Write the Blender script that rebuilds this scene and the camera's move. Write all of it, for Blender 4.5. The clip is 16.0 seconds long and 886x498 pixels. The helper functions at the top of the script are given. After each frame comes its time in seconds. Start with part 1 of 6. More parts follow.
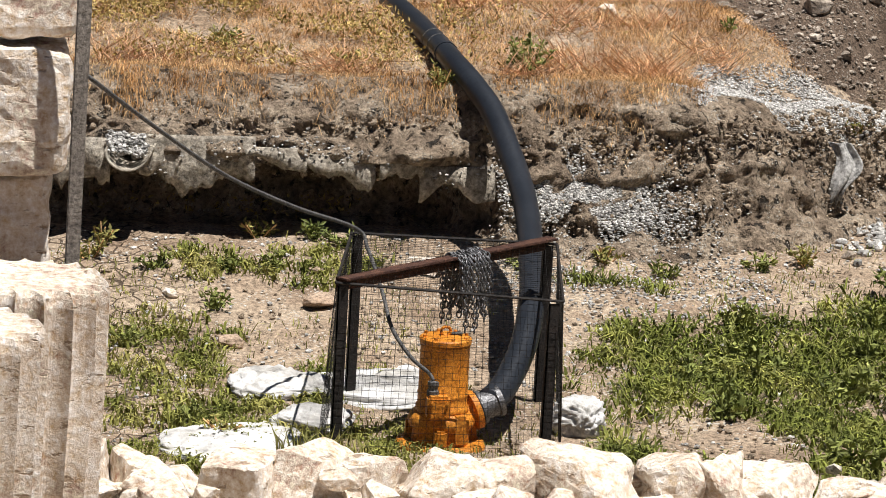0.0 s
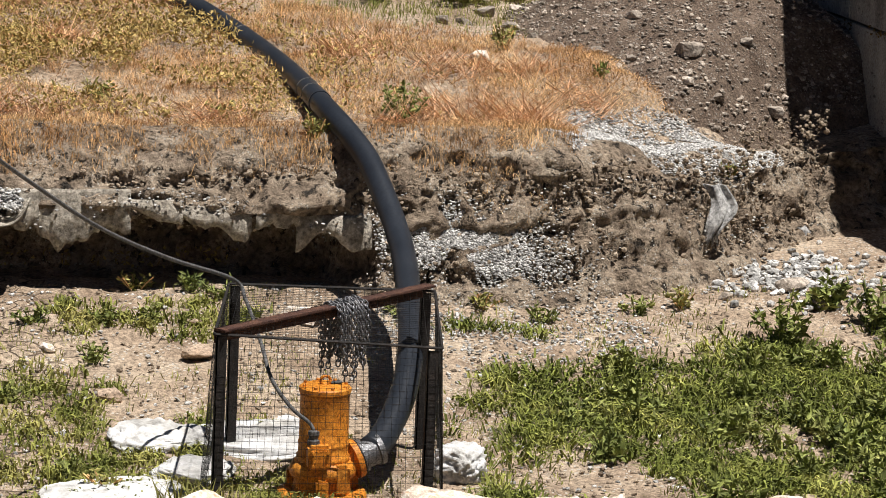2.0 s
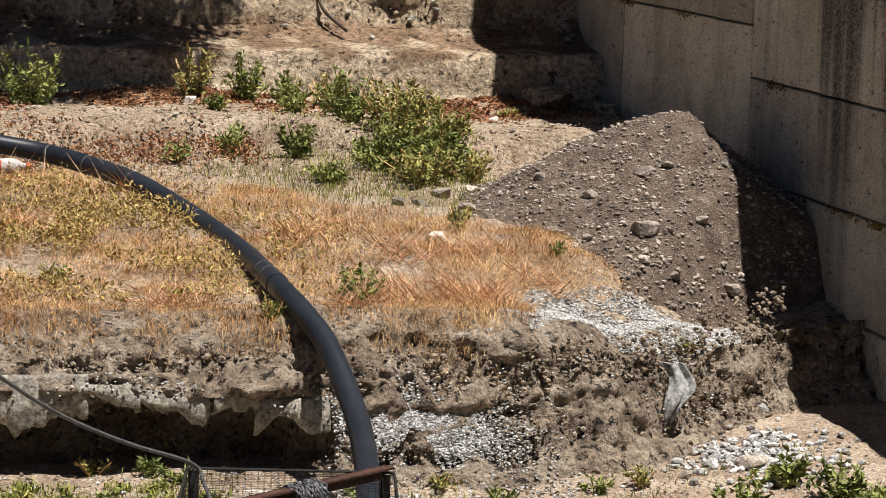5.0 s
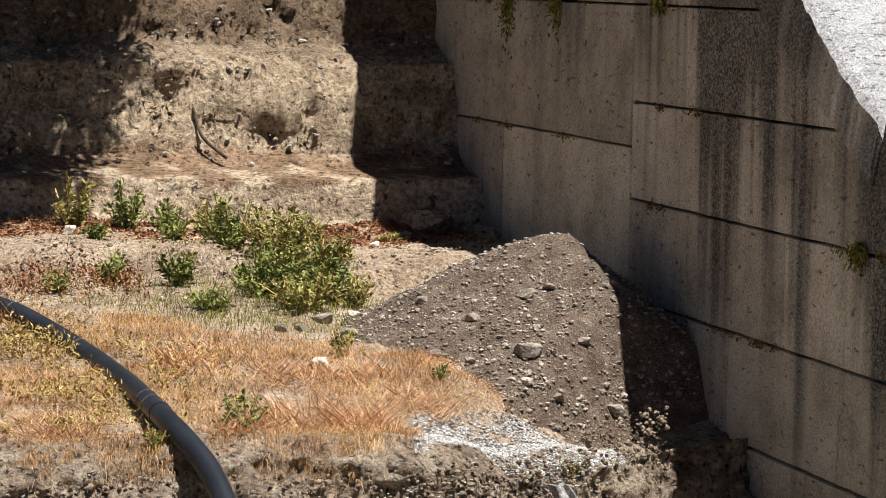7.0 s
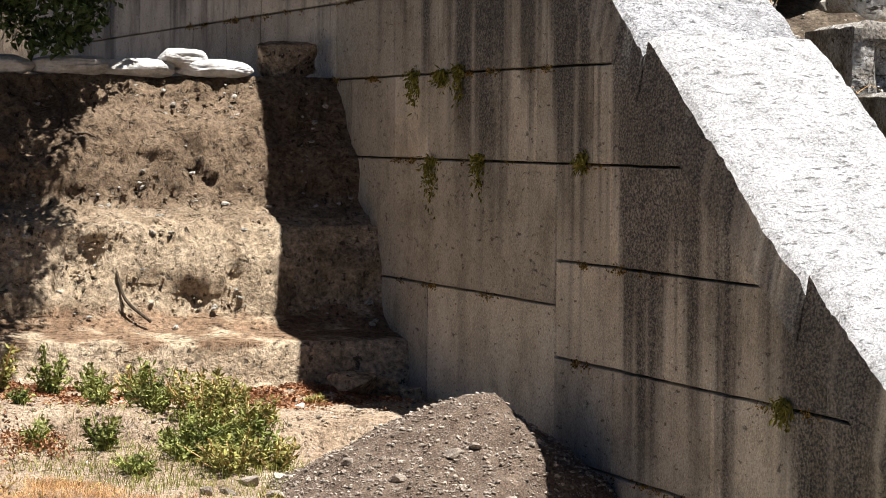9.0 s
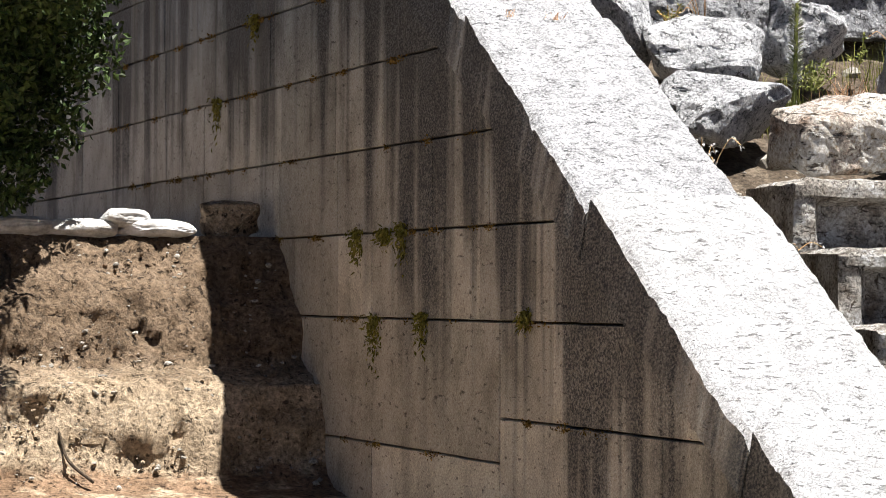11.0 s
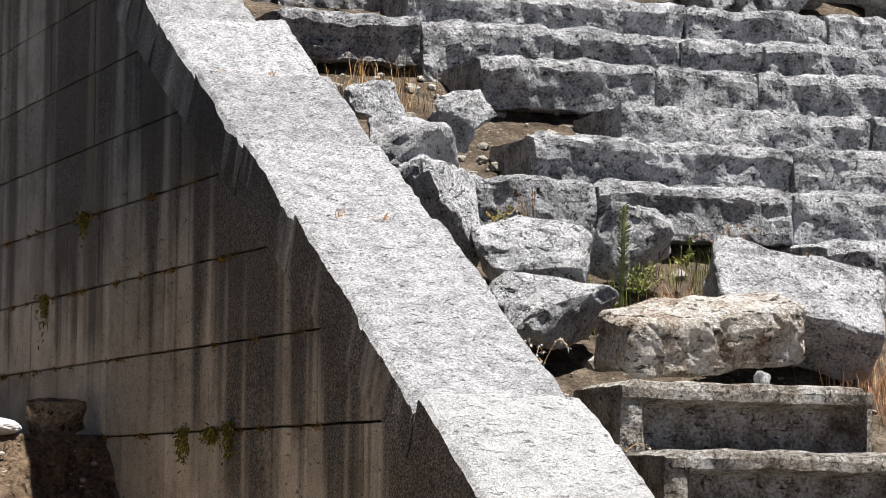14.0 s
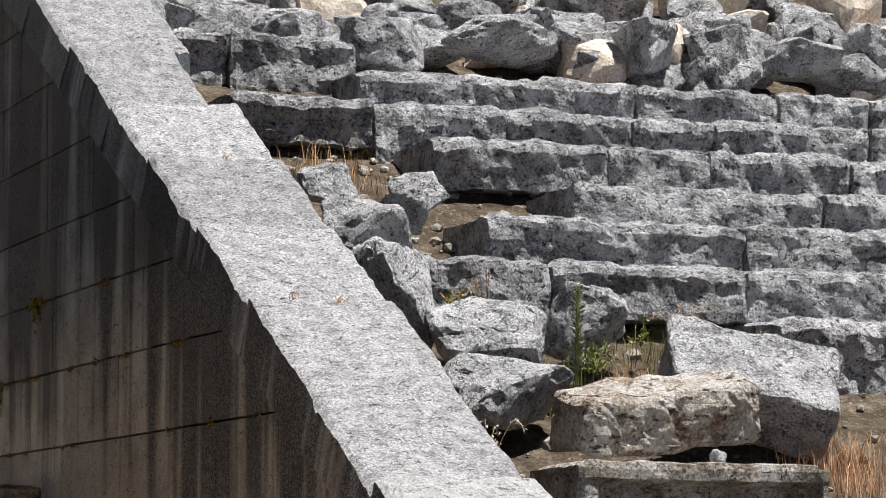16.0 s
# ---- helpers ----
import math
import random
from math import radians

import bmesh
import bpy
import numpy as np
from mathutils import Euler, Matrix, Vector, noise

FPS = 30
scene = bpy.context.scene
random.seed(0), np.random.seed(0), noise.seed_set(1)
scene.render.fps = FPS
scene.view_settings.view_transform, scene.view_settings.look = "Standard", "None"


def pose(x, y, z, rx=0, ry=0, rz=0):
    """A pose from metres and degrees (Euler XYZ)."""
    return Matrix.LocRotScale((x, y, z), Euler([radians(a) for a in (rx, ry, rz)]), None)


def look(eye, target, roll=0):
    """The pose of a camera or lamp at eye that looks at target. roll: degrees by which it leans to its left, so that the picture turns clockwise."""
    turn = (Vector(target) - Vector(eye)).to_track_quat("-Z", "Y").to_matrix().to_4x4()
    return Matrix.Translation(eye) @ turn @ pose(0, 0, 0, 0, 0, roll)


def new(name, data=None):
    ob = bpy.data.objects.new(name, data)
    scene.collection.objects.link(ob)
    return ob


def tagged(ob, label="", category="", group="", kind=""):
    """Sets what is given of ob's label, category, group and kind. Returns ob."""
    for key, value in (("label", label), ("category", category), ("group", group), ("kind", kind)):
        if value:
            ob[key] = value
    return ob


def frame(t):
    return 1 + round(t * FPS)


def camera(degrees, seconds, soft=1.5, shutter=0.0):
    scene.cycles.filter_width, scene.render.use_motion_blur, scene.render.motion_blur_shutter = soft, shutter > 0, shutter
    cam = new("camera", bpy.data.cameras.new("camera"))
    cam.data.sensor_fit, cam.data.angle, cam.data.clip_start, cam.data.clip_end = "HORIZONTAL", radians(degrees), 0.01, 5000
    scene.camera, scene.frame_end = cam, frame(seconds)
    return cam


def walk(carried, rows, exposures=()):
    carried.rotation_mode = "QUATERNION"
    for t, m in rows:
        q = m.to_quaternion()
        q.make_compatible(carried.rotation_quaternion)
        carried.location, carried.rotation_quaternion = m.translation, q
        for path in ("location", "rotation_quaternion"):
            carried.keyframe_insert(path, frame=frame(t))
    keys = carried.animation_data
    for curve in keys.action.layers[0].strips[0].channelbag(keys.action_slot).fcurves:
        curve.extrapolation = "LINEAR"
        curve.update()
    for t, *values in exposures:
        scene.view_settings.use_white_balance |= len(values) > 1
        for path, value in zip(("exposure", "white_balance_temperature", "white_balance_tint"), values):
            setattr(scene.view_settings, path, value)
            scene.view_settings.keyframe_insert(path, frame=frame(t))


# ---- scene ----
cam = camera(16.0, 16.0, soft=0.7)
EX, EY, EZ = -6.103, -24.051, 3.4
walk(cam, [
    (0.0, pose(EX, EY, EZ, 78.409, -3.112, -9.215)),
    (0.5, pose(EX, EY, EZ, 78.338, -3.659, -10.087)),
    (1.0, pose(EX, EY, EZ, 78.506, -3.697, -10.778)),
    (1.5, pose(EX, EY, EZ, 78.982, -2.628, -11.324)),
    (2.0, pose(EX, EY, EZ, 79.397, -2.442, -11.618)),
    (2.5, pose(EX, EY, EZ, 80.719, -3.505, -11.610)),
    (3.0, pose(EX, EY, EZ, 81.547, -3.862, -11.685)),
    (3.2, pose(EX, EY, EZ, 81.532, -3.612, -11.809)),
    (5.3, pose(EX, EY, EZ, 83.217, -1.618, -12.725)),
    (5.5, pose(EX, EY, EZ, 83.584, -1.567, -13.059)),
    (6.0, pose(EX, EY, EZ, 84.140, -1.756, -13.631)),
    (6.5, pose(EX, EY, EZ, 84.735, -1.640, -14.352)),
    (7.0, pose(EX, EY, EZ, 85.044, -1.192, -14.713)),
    (7.5, pose(EX, EY, EZ, 85.519, -0.646, -15.202)),
    (8.0, pose(EX, EY, EZ, 86.095, -0.639, -15.543)),
    (8.5, pose(EX, EY, EZ, 87.109, -0.646, -15.924)),
    (9.0, pose(EX, EY, EZ, 87.981, -0.584, -16.123)),
    (9.2, pose(EX, EY, EZ, 88.545, -0.596, -16.188)),
    (11.3, pose(EX, EY, EZ, 91.143, -0.340, -17.615)),
    (11.5, pose(EX, EY, EZ, 91.377, -0.498, -18.023)),
    (12.0, pose(EX, EY, EZ, 91.906, -1.006, -18.691)),
    (12.5, pose(EX, EY, EZ, 92.594, -1.103, -19.266)),
    (13.0, pose(EX, EY, EZ, 93.195, -0.928, -19.566)),
    (13.5, pose(EX, EY, EZ, 94.100, -0.706, -19.962)),
    (14.0, pose(EX, EY, EZ, 94.518, -0.613, -20.293)),
    (14.5, pose(EX, EY, EZ, 94.802, -0.623, -20.701)),
    (15.0, pose(EX, EY, EZ, 94.874, -0.559, -20.841)),
    (15.5, pose(EX, EY, EZ, 95.356, -0.161, -20.966)),
    (16.0, pose(EX, EY, EZ, 96.006, 0.074, -21.068)),
], exposures=[(0.0, 0.48), (5.5, 0.56), (7.0, 0.70), (9.0, 1.06), (11.3, 1.24), (12.5, 1.1), (13.5, 0.88), (14.5, 0.76), (16.0, 0.58)])

# ---- world, sun ----
SUN_DIR = Vector((0.197, -0.22, 0.942)).normalized()
world = bpy.data.worlds.new("sky")
scene.world = world
world.use_nodes = True
wn = world.node_tree
sky = wn.nodes.new("ShaderNodeTexSky")
sky.sky_type = "NISHITA"
sky.sun_disc = False
sky.air_density, sky.dust_density, sky.altitude = 0.25, 0.05, 900
sky.sun_elevation = math.asin(SUN_DIR.z)
sky.sun_rotation = math.atan2(SUN_DIR.x, SUN_DIR.y)
wn.nodes["Background"].inputs["Strength"].default_value = 0.05
wn.links.new(sky.outputs[0], wn.nodes["Background"].inputs[0])
sun_data = bpy.data.lights.new("sun", "SUN")
sun_data.energy, sun_data.angle, sun_data.color = 5.0, radians(0.53), (1.0, 0.96, 0.92)
sun = new("sun", sun_data)
sun.matrix_world = look(SUN_DIR * 60, (0, 0, 0))


# ---- materials ----
TONE = 0.72  # scales material()'s colours and specks down, so less light bounces into shade


def material(name, colours, scale=6.0, rough=0.9, bump=0.3, bump_scale=40.0, speck=None, speck_scale=90.0,
             speck_size=0.3, vary=0.0, metal=0.0, island=False, detail=8.0, pits=None, cracks=None, relief=0.02, grain=0.75, stretch=(0.6, 1.0, 1.6), crazed=0.0):
    """Two-scale mottled surface. colours: 2 or 3 linear RGB; speck: a third colour in small flecks."""
    colours = [tuple(c * TONE for c in q) for q in colours]
    speck = speck and tuple(c * TONE for c in speck)
    m = bpy.data.materials.new(name)
    m.use_nodes = True
    t = m.node_tree
    N, L = t.nodes, t.links
    bsdf = N["Principled BSDF"]
    bsdf.inputs["Roughness"].default_value = rough
    bsdf.inputs["Metallic"].default_value = metal
    bsdf.inputs["Specular IOR Level"].default_value = 0.25
    geo = N.new("ShaderNodeNewGeometry")
    big = N.new("ShaderNodeTexNoise")
    big.inputs["Scale"].default_value = scale
    big.inputs["Detail"].default_value = detail
    big.inputs["Roughness"].default_value = 0.62
    L.new(geo.outputs["Position"], big.inputs["Vector"])
    ramp = N.new("ShaderNodeValToRGB")
    ramp.color_ramp.elements[0].position, ramp.color_ramp.elements[1].position = 0.33, 0.68
    ramp.color_ramp.elements[0].color = (*colours[0], 1)
    ramp.color_ramp.elements[1].color = (*colours[-1], 1)
    if len(colours) == 3:
        e = ramp.color_ramp.elements.new(0.5)
        e.color = (*colours[1], 1)
    L.new(big.outputs["Fac"], ramp.inputs["Fac"])
    col = ramp.outputs["Color"]
    fine = N.new("ShaderNodeTexNoise")
    fine.inputs["Scale"].default_value = bump_scale
    fine.inputs["Detail"].default_value = 6
    fine.inputs["Roughness"].default_value = 0.7
    L.new(geo.outputs["Position"], fine.inputs["Vector"])
    crisp = N.new("ShaderNodeMapRange")
    crisp.inputs["From Min"].default_value, crisp.inputs["From Max"].default_value = 0.3, 0.7
    L.new(fine.outputs["Fac"], crisp.inputs["Value"])
    over = N.new("ShaderNodeMix")
    over.data_type, over.blend_type = "RGBA", "OVERLAY"
    over.inputs["Factor"].default_value = grain
    L.new(col, over.inputs[6])
    L.new(crisp.outputs[0], over.inputs[7])
    col = over.outputs[2]
    height = fine.outputs["Fac"]

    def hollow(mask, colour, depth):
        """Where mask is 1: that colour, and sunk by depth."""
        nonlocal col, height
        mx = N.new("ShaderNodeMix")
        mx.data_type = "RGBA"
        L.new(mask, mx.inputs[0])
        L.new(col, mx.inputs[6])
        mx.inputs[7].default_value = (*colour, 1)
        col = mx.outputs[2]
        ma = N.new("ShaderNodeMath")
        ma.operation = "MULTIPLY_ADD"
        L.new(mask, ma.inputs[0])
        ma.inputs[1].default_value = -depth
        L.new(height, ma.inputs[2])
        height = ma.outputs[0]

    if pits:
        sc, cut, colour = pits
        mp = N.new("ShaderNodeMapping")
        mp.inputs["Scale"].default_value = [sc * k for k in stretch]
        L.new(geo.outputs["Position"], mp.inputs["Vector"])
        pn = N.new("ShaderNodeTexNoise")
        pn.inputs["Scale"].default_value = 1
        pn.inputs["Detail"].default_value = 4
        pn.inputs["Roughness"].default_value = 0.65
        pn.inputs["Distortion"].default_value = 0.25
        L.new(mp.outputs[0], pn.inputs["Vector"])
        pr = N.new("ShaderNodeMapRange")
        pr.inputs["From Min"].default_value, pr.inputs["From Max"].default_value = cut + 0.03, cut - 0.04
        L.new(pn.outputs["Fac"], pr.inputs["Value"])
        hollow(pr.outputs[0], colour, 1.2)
    if cracks:
        cv = N.new("ShaderNodeTexVoronoi")
        cv.feature = "DISTANCE_TO_EDGE"
        cv.inputs["Scale"].default_value = cracks
        wob = N.new("ShaderNodeMix")
        wob.data_type = "RGBA"
        wob.inputs[0].default_value = 0.06
        L.new(geo.outputs["Position"], wob.inputs[6])
        L.new(big.outputs["Color"], wob.inputs[7])
        L.new(wob.outputs[2], cv.inputs["Vector"])
        cr = N.new("ShaderNodeMapRange")
        cr.inputs["From Min"].default_value, cr.inputs["From Max"].default_value = 0.05, 0.02
        L.new(cv.outputs["Distance"], cr.inputs["Value"])
        sx = N.new("ShaderNodeSeparateXYZ")
        L.new(geo.outputs["Position"], sx.inputs[0])
        where = N.new("ShaderNodeMapRange")
        where.inputs["From Min"].default_value, where.inputs["From Max"].default_value = -4.65, -5.0
        L.new(sx.outputs["X"], where.inputs["Value"])
        both = N.new("ShaderNodeMath")
        both.operation = "MULTIPLY"
        L.new(cr.outputs[0], both.inputs[0])
        L.new(where.outputs[0], both.inputs[1])
        hollow(both.outputs[0], tuple(c * 0.4 for c in colours[0]), 1.5)
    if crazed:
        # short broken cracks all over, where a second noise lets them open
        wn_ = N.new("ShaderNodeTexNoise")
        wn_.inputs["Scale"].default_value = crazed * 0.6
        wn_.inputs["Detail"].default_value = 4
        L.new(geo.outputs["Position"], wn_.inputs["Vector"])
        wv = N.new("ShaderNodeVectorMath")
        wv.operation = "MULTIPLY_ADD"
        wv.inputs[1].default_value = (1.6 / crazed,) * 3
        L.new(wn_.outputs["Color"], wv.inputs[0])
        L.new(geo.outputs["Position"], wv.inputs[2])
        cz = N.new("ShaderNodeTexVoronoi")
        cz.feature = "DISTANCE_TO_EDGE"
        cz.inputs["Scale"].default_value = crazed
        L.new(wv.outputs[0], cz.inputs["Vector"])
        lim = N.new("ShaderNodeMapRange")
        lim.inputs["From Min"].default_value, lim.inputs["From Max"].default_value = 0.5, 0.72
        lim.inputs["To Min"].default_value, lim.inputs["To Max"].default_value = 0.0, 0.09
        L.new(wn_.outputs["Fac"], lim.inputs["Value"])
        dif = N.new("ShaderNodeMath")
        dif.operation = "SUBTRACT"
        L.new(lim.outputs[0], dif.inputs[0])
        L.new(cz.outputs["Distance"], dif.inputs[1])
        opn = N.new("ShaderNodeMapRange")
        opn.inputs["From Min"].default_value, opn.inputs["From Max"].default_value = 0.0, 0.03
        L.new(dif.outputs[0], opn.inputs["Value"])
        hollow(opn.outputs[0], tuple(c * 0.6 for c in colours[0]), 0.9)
    if speck:
        vor = N.new("ShaderNodeTexVoronoi")
        vor.inputs["Scale"].default_value = speck_scale
        L.new(geo.outputs["Position"], vor.inputs["Vector"])
        th = N.new("ShaderNodeMath")
        th.operation = "LESS_THAN"
        th.inputs[1].default_value = speck_size
        L.new(vor.outputs["Distance"], th.inputs[0])
        mk = N.new("ShaderNodeTexNoise")
        mk.inputs["Scale"].default_value = speck_scale * 0.12
        L.new(geo.outputs["Position"], mk.inputs["Vector"])
        gt = N.new("ShaderNodeMath")
        gt.operation = "GREATER_THAN"
        gt.inputs[1].default_value = 0.53
        L.new(mk.outputs["Fac"], gt.inputs[0])
        mul = N.new("ShaderNodeMath")
        mul.operation = "MULTIPLY"
        L.new(th.outputs[0], mul.inputs[0])
        L.new(gt.outputs[0], mul.inputs[1])
        sp = N.new("ShaderNodeMix")
        sp.data_type = "RGBA"
        L.new(mul.outputs[0], sp.inputs[0])
        L.new(col, sp.inputs[6])
        sp.inputs[7].default_value = (*speck, 1)
        col = sp.outputs[2]
    if vary:
        if island:
            rnd = geo.outputs["Random Per Island"]
        else:
            rnd = N.new("ShaderNodeObjectInfo").outputs["Random"]
        mr = N.new("ShaderNodeMapRange")
        mr.inputs["To Min"].default_value, mr.inputs["To Max"].default_value = 1 - vary, 1 + vary
        L.new(rnd, mr.inputs["Value"])
        hsv = N.new("ShaderNodeHueSaturation")
        L.new(mr.outputs[0], hsv.inputs["Value"])
        L.new(col, hsv.inputs["Color"])
        col = hsv.outputs["Color"]
    L.new(col, bsdf.inputs["Base Color"])
    bp = N.new("ShaderNodeBump")
    bp.inputs["Strength"].default_value = bump
    bp.inputs["Distance"].default_value = relief
    L.new(height, bp.inputs["Height"])
    L.new(bp.outputs[0], bsdf.inputs["Normal"])
    return m


M_SOIL = material("pit_soil", [(0.31, 0.22, 0.15), (0.48, 0.365, 0.26), (0.62, 0.50, 0.37)], 3, 0.95, 0.7, 45, (0.70, 0.645, 0.555), 45, 0.29, cracks=10, relief=0.03)
M_BANK = material("bank_earth", [(0.22, 0.162, 0.115), (0.41, 0.32, 0.232), (0.57, 0.465, 0.348)], 6, 0.95, 0.95, 34, (0.62, 0.58, 0.5), 50, 0.24, pits=(19, 0.39, (0.05, 0.042, 0.034)), relief=0.045, stretch=(1, 1, 0.8))


def layered_earth():
    """Back bank: pale tan clay below, a darker brown layer above."""
    m = material("back_bank_earth", [(0.37, 0.28, 0.185), (0.58, 0.45, 0.305), (0.74, 0.59, 0.42)], 3, 0.95, 0.9, 26, (0.6, 0.54, 0.43), 32, 0.2, pits=(17, 0.385, (0.11, 0.085, 0.06)), relief=0.05, stretch=(1, 1, 1))
    t = m.node_tree
    bsdf = t.nodes["Principled BSDF"]
    col = bsdf.inputs["Base Color"].links[0].from_socket
    geo = t.nodes.new("ShaderNodeNewGeometry")
    sep = t.nodes.new("ShaderNodeSeparateXYZ")
    t.links.new(geo.outputs["Position"], sep.inputs[0])
    nz = t.nodes.new("ShaderNodeTexNoise")
    nz.inputs["Scale"].default_value = 3.5
    nz.inputs["Detail"].default_value = 5
    t.links.new(geo.outputs["Position"], nz.inputs["Vector"])
    ad = t.nodes.new("ShaderNodeMath")
    ad.operation = "MULTIPLY_ADD"
    t.links.new(nz.outputs["Fac"], ad.inputs[0])
    ad.inputs[1].default_value = 0.5
    t.links.new(sep.outputs["Z"], ad.inputs[2])
    mr = t.nodes.new("ShaderNodeMapRange")
    mr.inputs["From Min"].default_value, mr.inputs["From Max"].default_value = 2.95, 3.2
    t.links.new(ad.outputs[0], mr.inputs["Value"])
    mx = t.nodes.new("ShaderNodeMix")
    mx.data_type, mx.blend_type = "RGBA", "MULTIPLY"
    t.links.new(mr.outputs[0], mx.inputs[0])
    t.links.new(col, mx.inputs[6])
    mx.inputs[7].default_value = (0.46, 0.42, 0.40, 1)
    lo = t.nodes.new("ShaderNodeMapRange")
    lo.inputs["From Min"].default_value, lo.inputs["From Max"].default_value = 2.16, 2.22
    t.links.new(ad.outputs[0], lo.inputs["Value"])
    hi = t.nodes.new("ShaderNodeMapRange")
    hi.inputs["From Min"].default_value, hi.inputs["From Max"].default_value = 2.40, 2.33
    t.links.new(ad.outputs[0], hi.inputs["Value"])
    bd = t.nodes.new("ShaderNodeMath")
    bd.operation = "MULTIPLY"
    t.links.new(lo.outputs[0], bd.inputs[0])
    t.links.new(hi.outputs[0], bd.inputs[1])
    m2 = t.nodes.new("ShaderNodeMix")
    m2.data_type, m2.blend_type = "RGBA", "MULTIPLY"
    t.links.new(bd.outputs[0], m2.inputs[0])
    t.links.new(mx.outputs[2], m2.inputs[6])
    m2.inputs[7].default_value = (0.62, 0.52, 0.47, 1)
    foot = t.nodes.new("ShaderNodeMapRange")
    foot.inputs["From Min"].default_value, foot.inputs["From Max"].default_value = 2.24, 2.14
    t.links.new(ad.outputs[0], foot.inputs["Value"])
    m3 = t.nodes.new("ShaderNodeMix")
    m3.data_type, m3.blend_type = "RGBA", "MULTIPLY"
    t.links.new(foot.outputs[0], m3.inputs[0])
    t.links.new(m2.outputs[2], m3.inputs[6])
    m3.inputs[7].default_value = (1.22, 1.24, 1.26, 1)
    t.links.new(m3.outputs[2], bsdf.inputs["Base Color"])
    return m


M_CLAY = layered_earth()
M_HEAP = material("heap_earth", [(0.15, 0.105, 0.076), (0.225, 0.165, 0.122), (0.33, 0.25, 0.19)], 9, 0.95, 0.9, 70, (0.5, 0.45, 0.39), 60, 0.24, relief=0.03)
M_WHITE_STONE = material("pale_limestone", [(0.76, 0.62, 0.49), (1.0, 0.87, 0.73), (1.1, 1.01, 0.90)], 5, 0.85, 0.6, 35, pits=(16, 0.36, (0.36, 0.27, 0.19)), relief=0.03)


def wall_material():
    """Ashlar face: beige stone; black and pale run-off streaks below the coping and high on the wall."""
    m = material("weathered_wall_stone", [(0.53, 0.475, 0.375), (0.77, 0.705, 0.58), (0.92, 0.86, 0.73)], 2.2, 0.9, 0.7, 70, vary=0.22, pits=(30, 0.36, (0.2, 0.175, 0.14)), stretch=(1, 0.35, 1), grain=0.55)
    t = m.node_tree
    N, L = t.nodes, t.links
    bsdf = N["Principled BSDF"]
    col = bsdf.inputs["Base Color"].links[0].from_socket
    geo = N.new("ShaderNodeNewGeometry")
    sep = N.new("ShaderNodeSeparateXYZ")
    L.new(geo.outputs["Position"], sep.inputs[0])

    def noise_at(scale, detail=4.0):
        mp = N.new("ShaderNodeMapping")
        mp.inputs["Scale"].default_value = scale
        L.new(geo.outputs["Position"], mp.inputs["Vector"])
        nz = N.new("ShaderNodeTexNoise")
        nz.inputs["Scale"].default_value = 1
        nz.inputs["Detail"].default_value = detail
        nz.inputs["Roughness"].default_value = 0.55
        L.new(mp.outputs[0], nz.inputs["Vector"])
        return nz.outputs["Fac"]

    def calc(op, a, b, c=None):
        nd = N.new("ShaderNodeMath")
        nd.operation = op
        for k, v in enumerate((a, b, c)):
            if v is None:
                continue
            if isinstance(v, (int, float)):
                nd.inputs[k].default_value = v
            else:
                L.new(v, nd.inputs[k])
        return nd.outputs[0]

    def ramp(v, a, b):
        nd = N.new("ShaderNodeMapRange")
        nd.interpolation_type = "SMOOTHSTEP"
        nd.inputs["From Min"].default_value, nd.inputs["From Max"].default_value = a, b
        L.new(v, nd.inputs["Value"])
        return nd.outputs[0]

    below = calc("SUBTRACT", calc("MULTIPLY_ADD", sep.outputs["Y"], 0.508, 7.6), sep.outputs["Z"])
    zone = calc("MAXIMUM", calc("MULTIPLY", ramp(below, 3.6, 0.4), 0.8), ramp(sep.outputs["Z"], 3.6, 6.4))
    streak = noise_at((1, 0.95, 0.10), 2.0)
    narrow = noise_at((1, 2.7, 0.12), 3.0)
    broad = noise_at((1, 0.6, 0.5), 4.0)
    amount = calc("MULTIPLY_ADD", ramp(below, 1.9, 0.3), 0.12, calc("MULTIPLY_ADD", zone, 0.34, calc("MULTIPLY_ADD", broad, 0.35, calc("MULTIPLY_ADD", streak, 1.5, calc("MULTIPLY", narrow, 1.35)))))
    dark = calc("MULTIPLY", ramp(amount, 1.70, 2.02), 0.94)
    dark = calc("MULTIPLY", dark, calc("MULTIPLY_ADD", ramp(zone, 0.0, 0.4), 0.75, 0.25))
    fine = noise_at((80, 42, 70), 4.0)
    dark = calc("MULTIPLY", dark, calc("MULTIPLY_ADD", ramp(fine, 0.3, 0.66), 0.45, 0.58))
    clampn = N.new("ShaderNodeClamp")
    L.new(dark, clampn.inputs[0])
    mx = N.new("ShaderNodeMix")
    mx.data_type = "RGBA"
    L.new(clampn.outputs[0], mx.inputs[0])
    # tint by height, darker and bluer; its blue also offsets warm bounced light
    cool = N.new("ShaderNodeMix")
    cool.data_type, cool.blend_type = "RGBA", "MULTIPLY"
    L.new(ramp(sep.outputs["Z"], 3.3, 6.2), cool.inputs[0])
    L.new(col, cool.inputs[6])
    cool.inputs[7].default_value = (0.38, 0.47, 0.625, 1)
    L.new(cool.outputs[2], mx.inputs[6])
    mx.inputs[7].default_value = (0.036, 0.038, 0.042, 1)
    pale = ramp(noise_at((1, 2.0, 0.12), 3.0), 0.56, 0.72)
    grey = N.new("ShaderNodeMix")
    grey.data_type = "RGBA"
    L.new(calc("MULTIPLY", pale, calc("MULTIPLY", zone, 0.24)), grey.inputs[0])
    L.new(mx.outputs[2], grey.inputs[6])
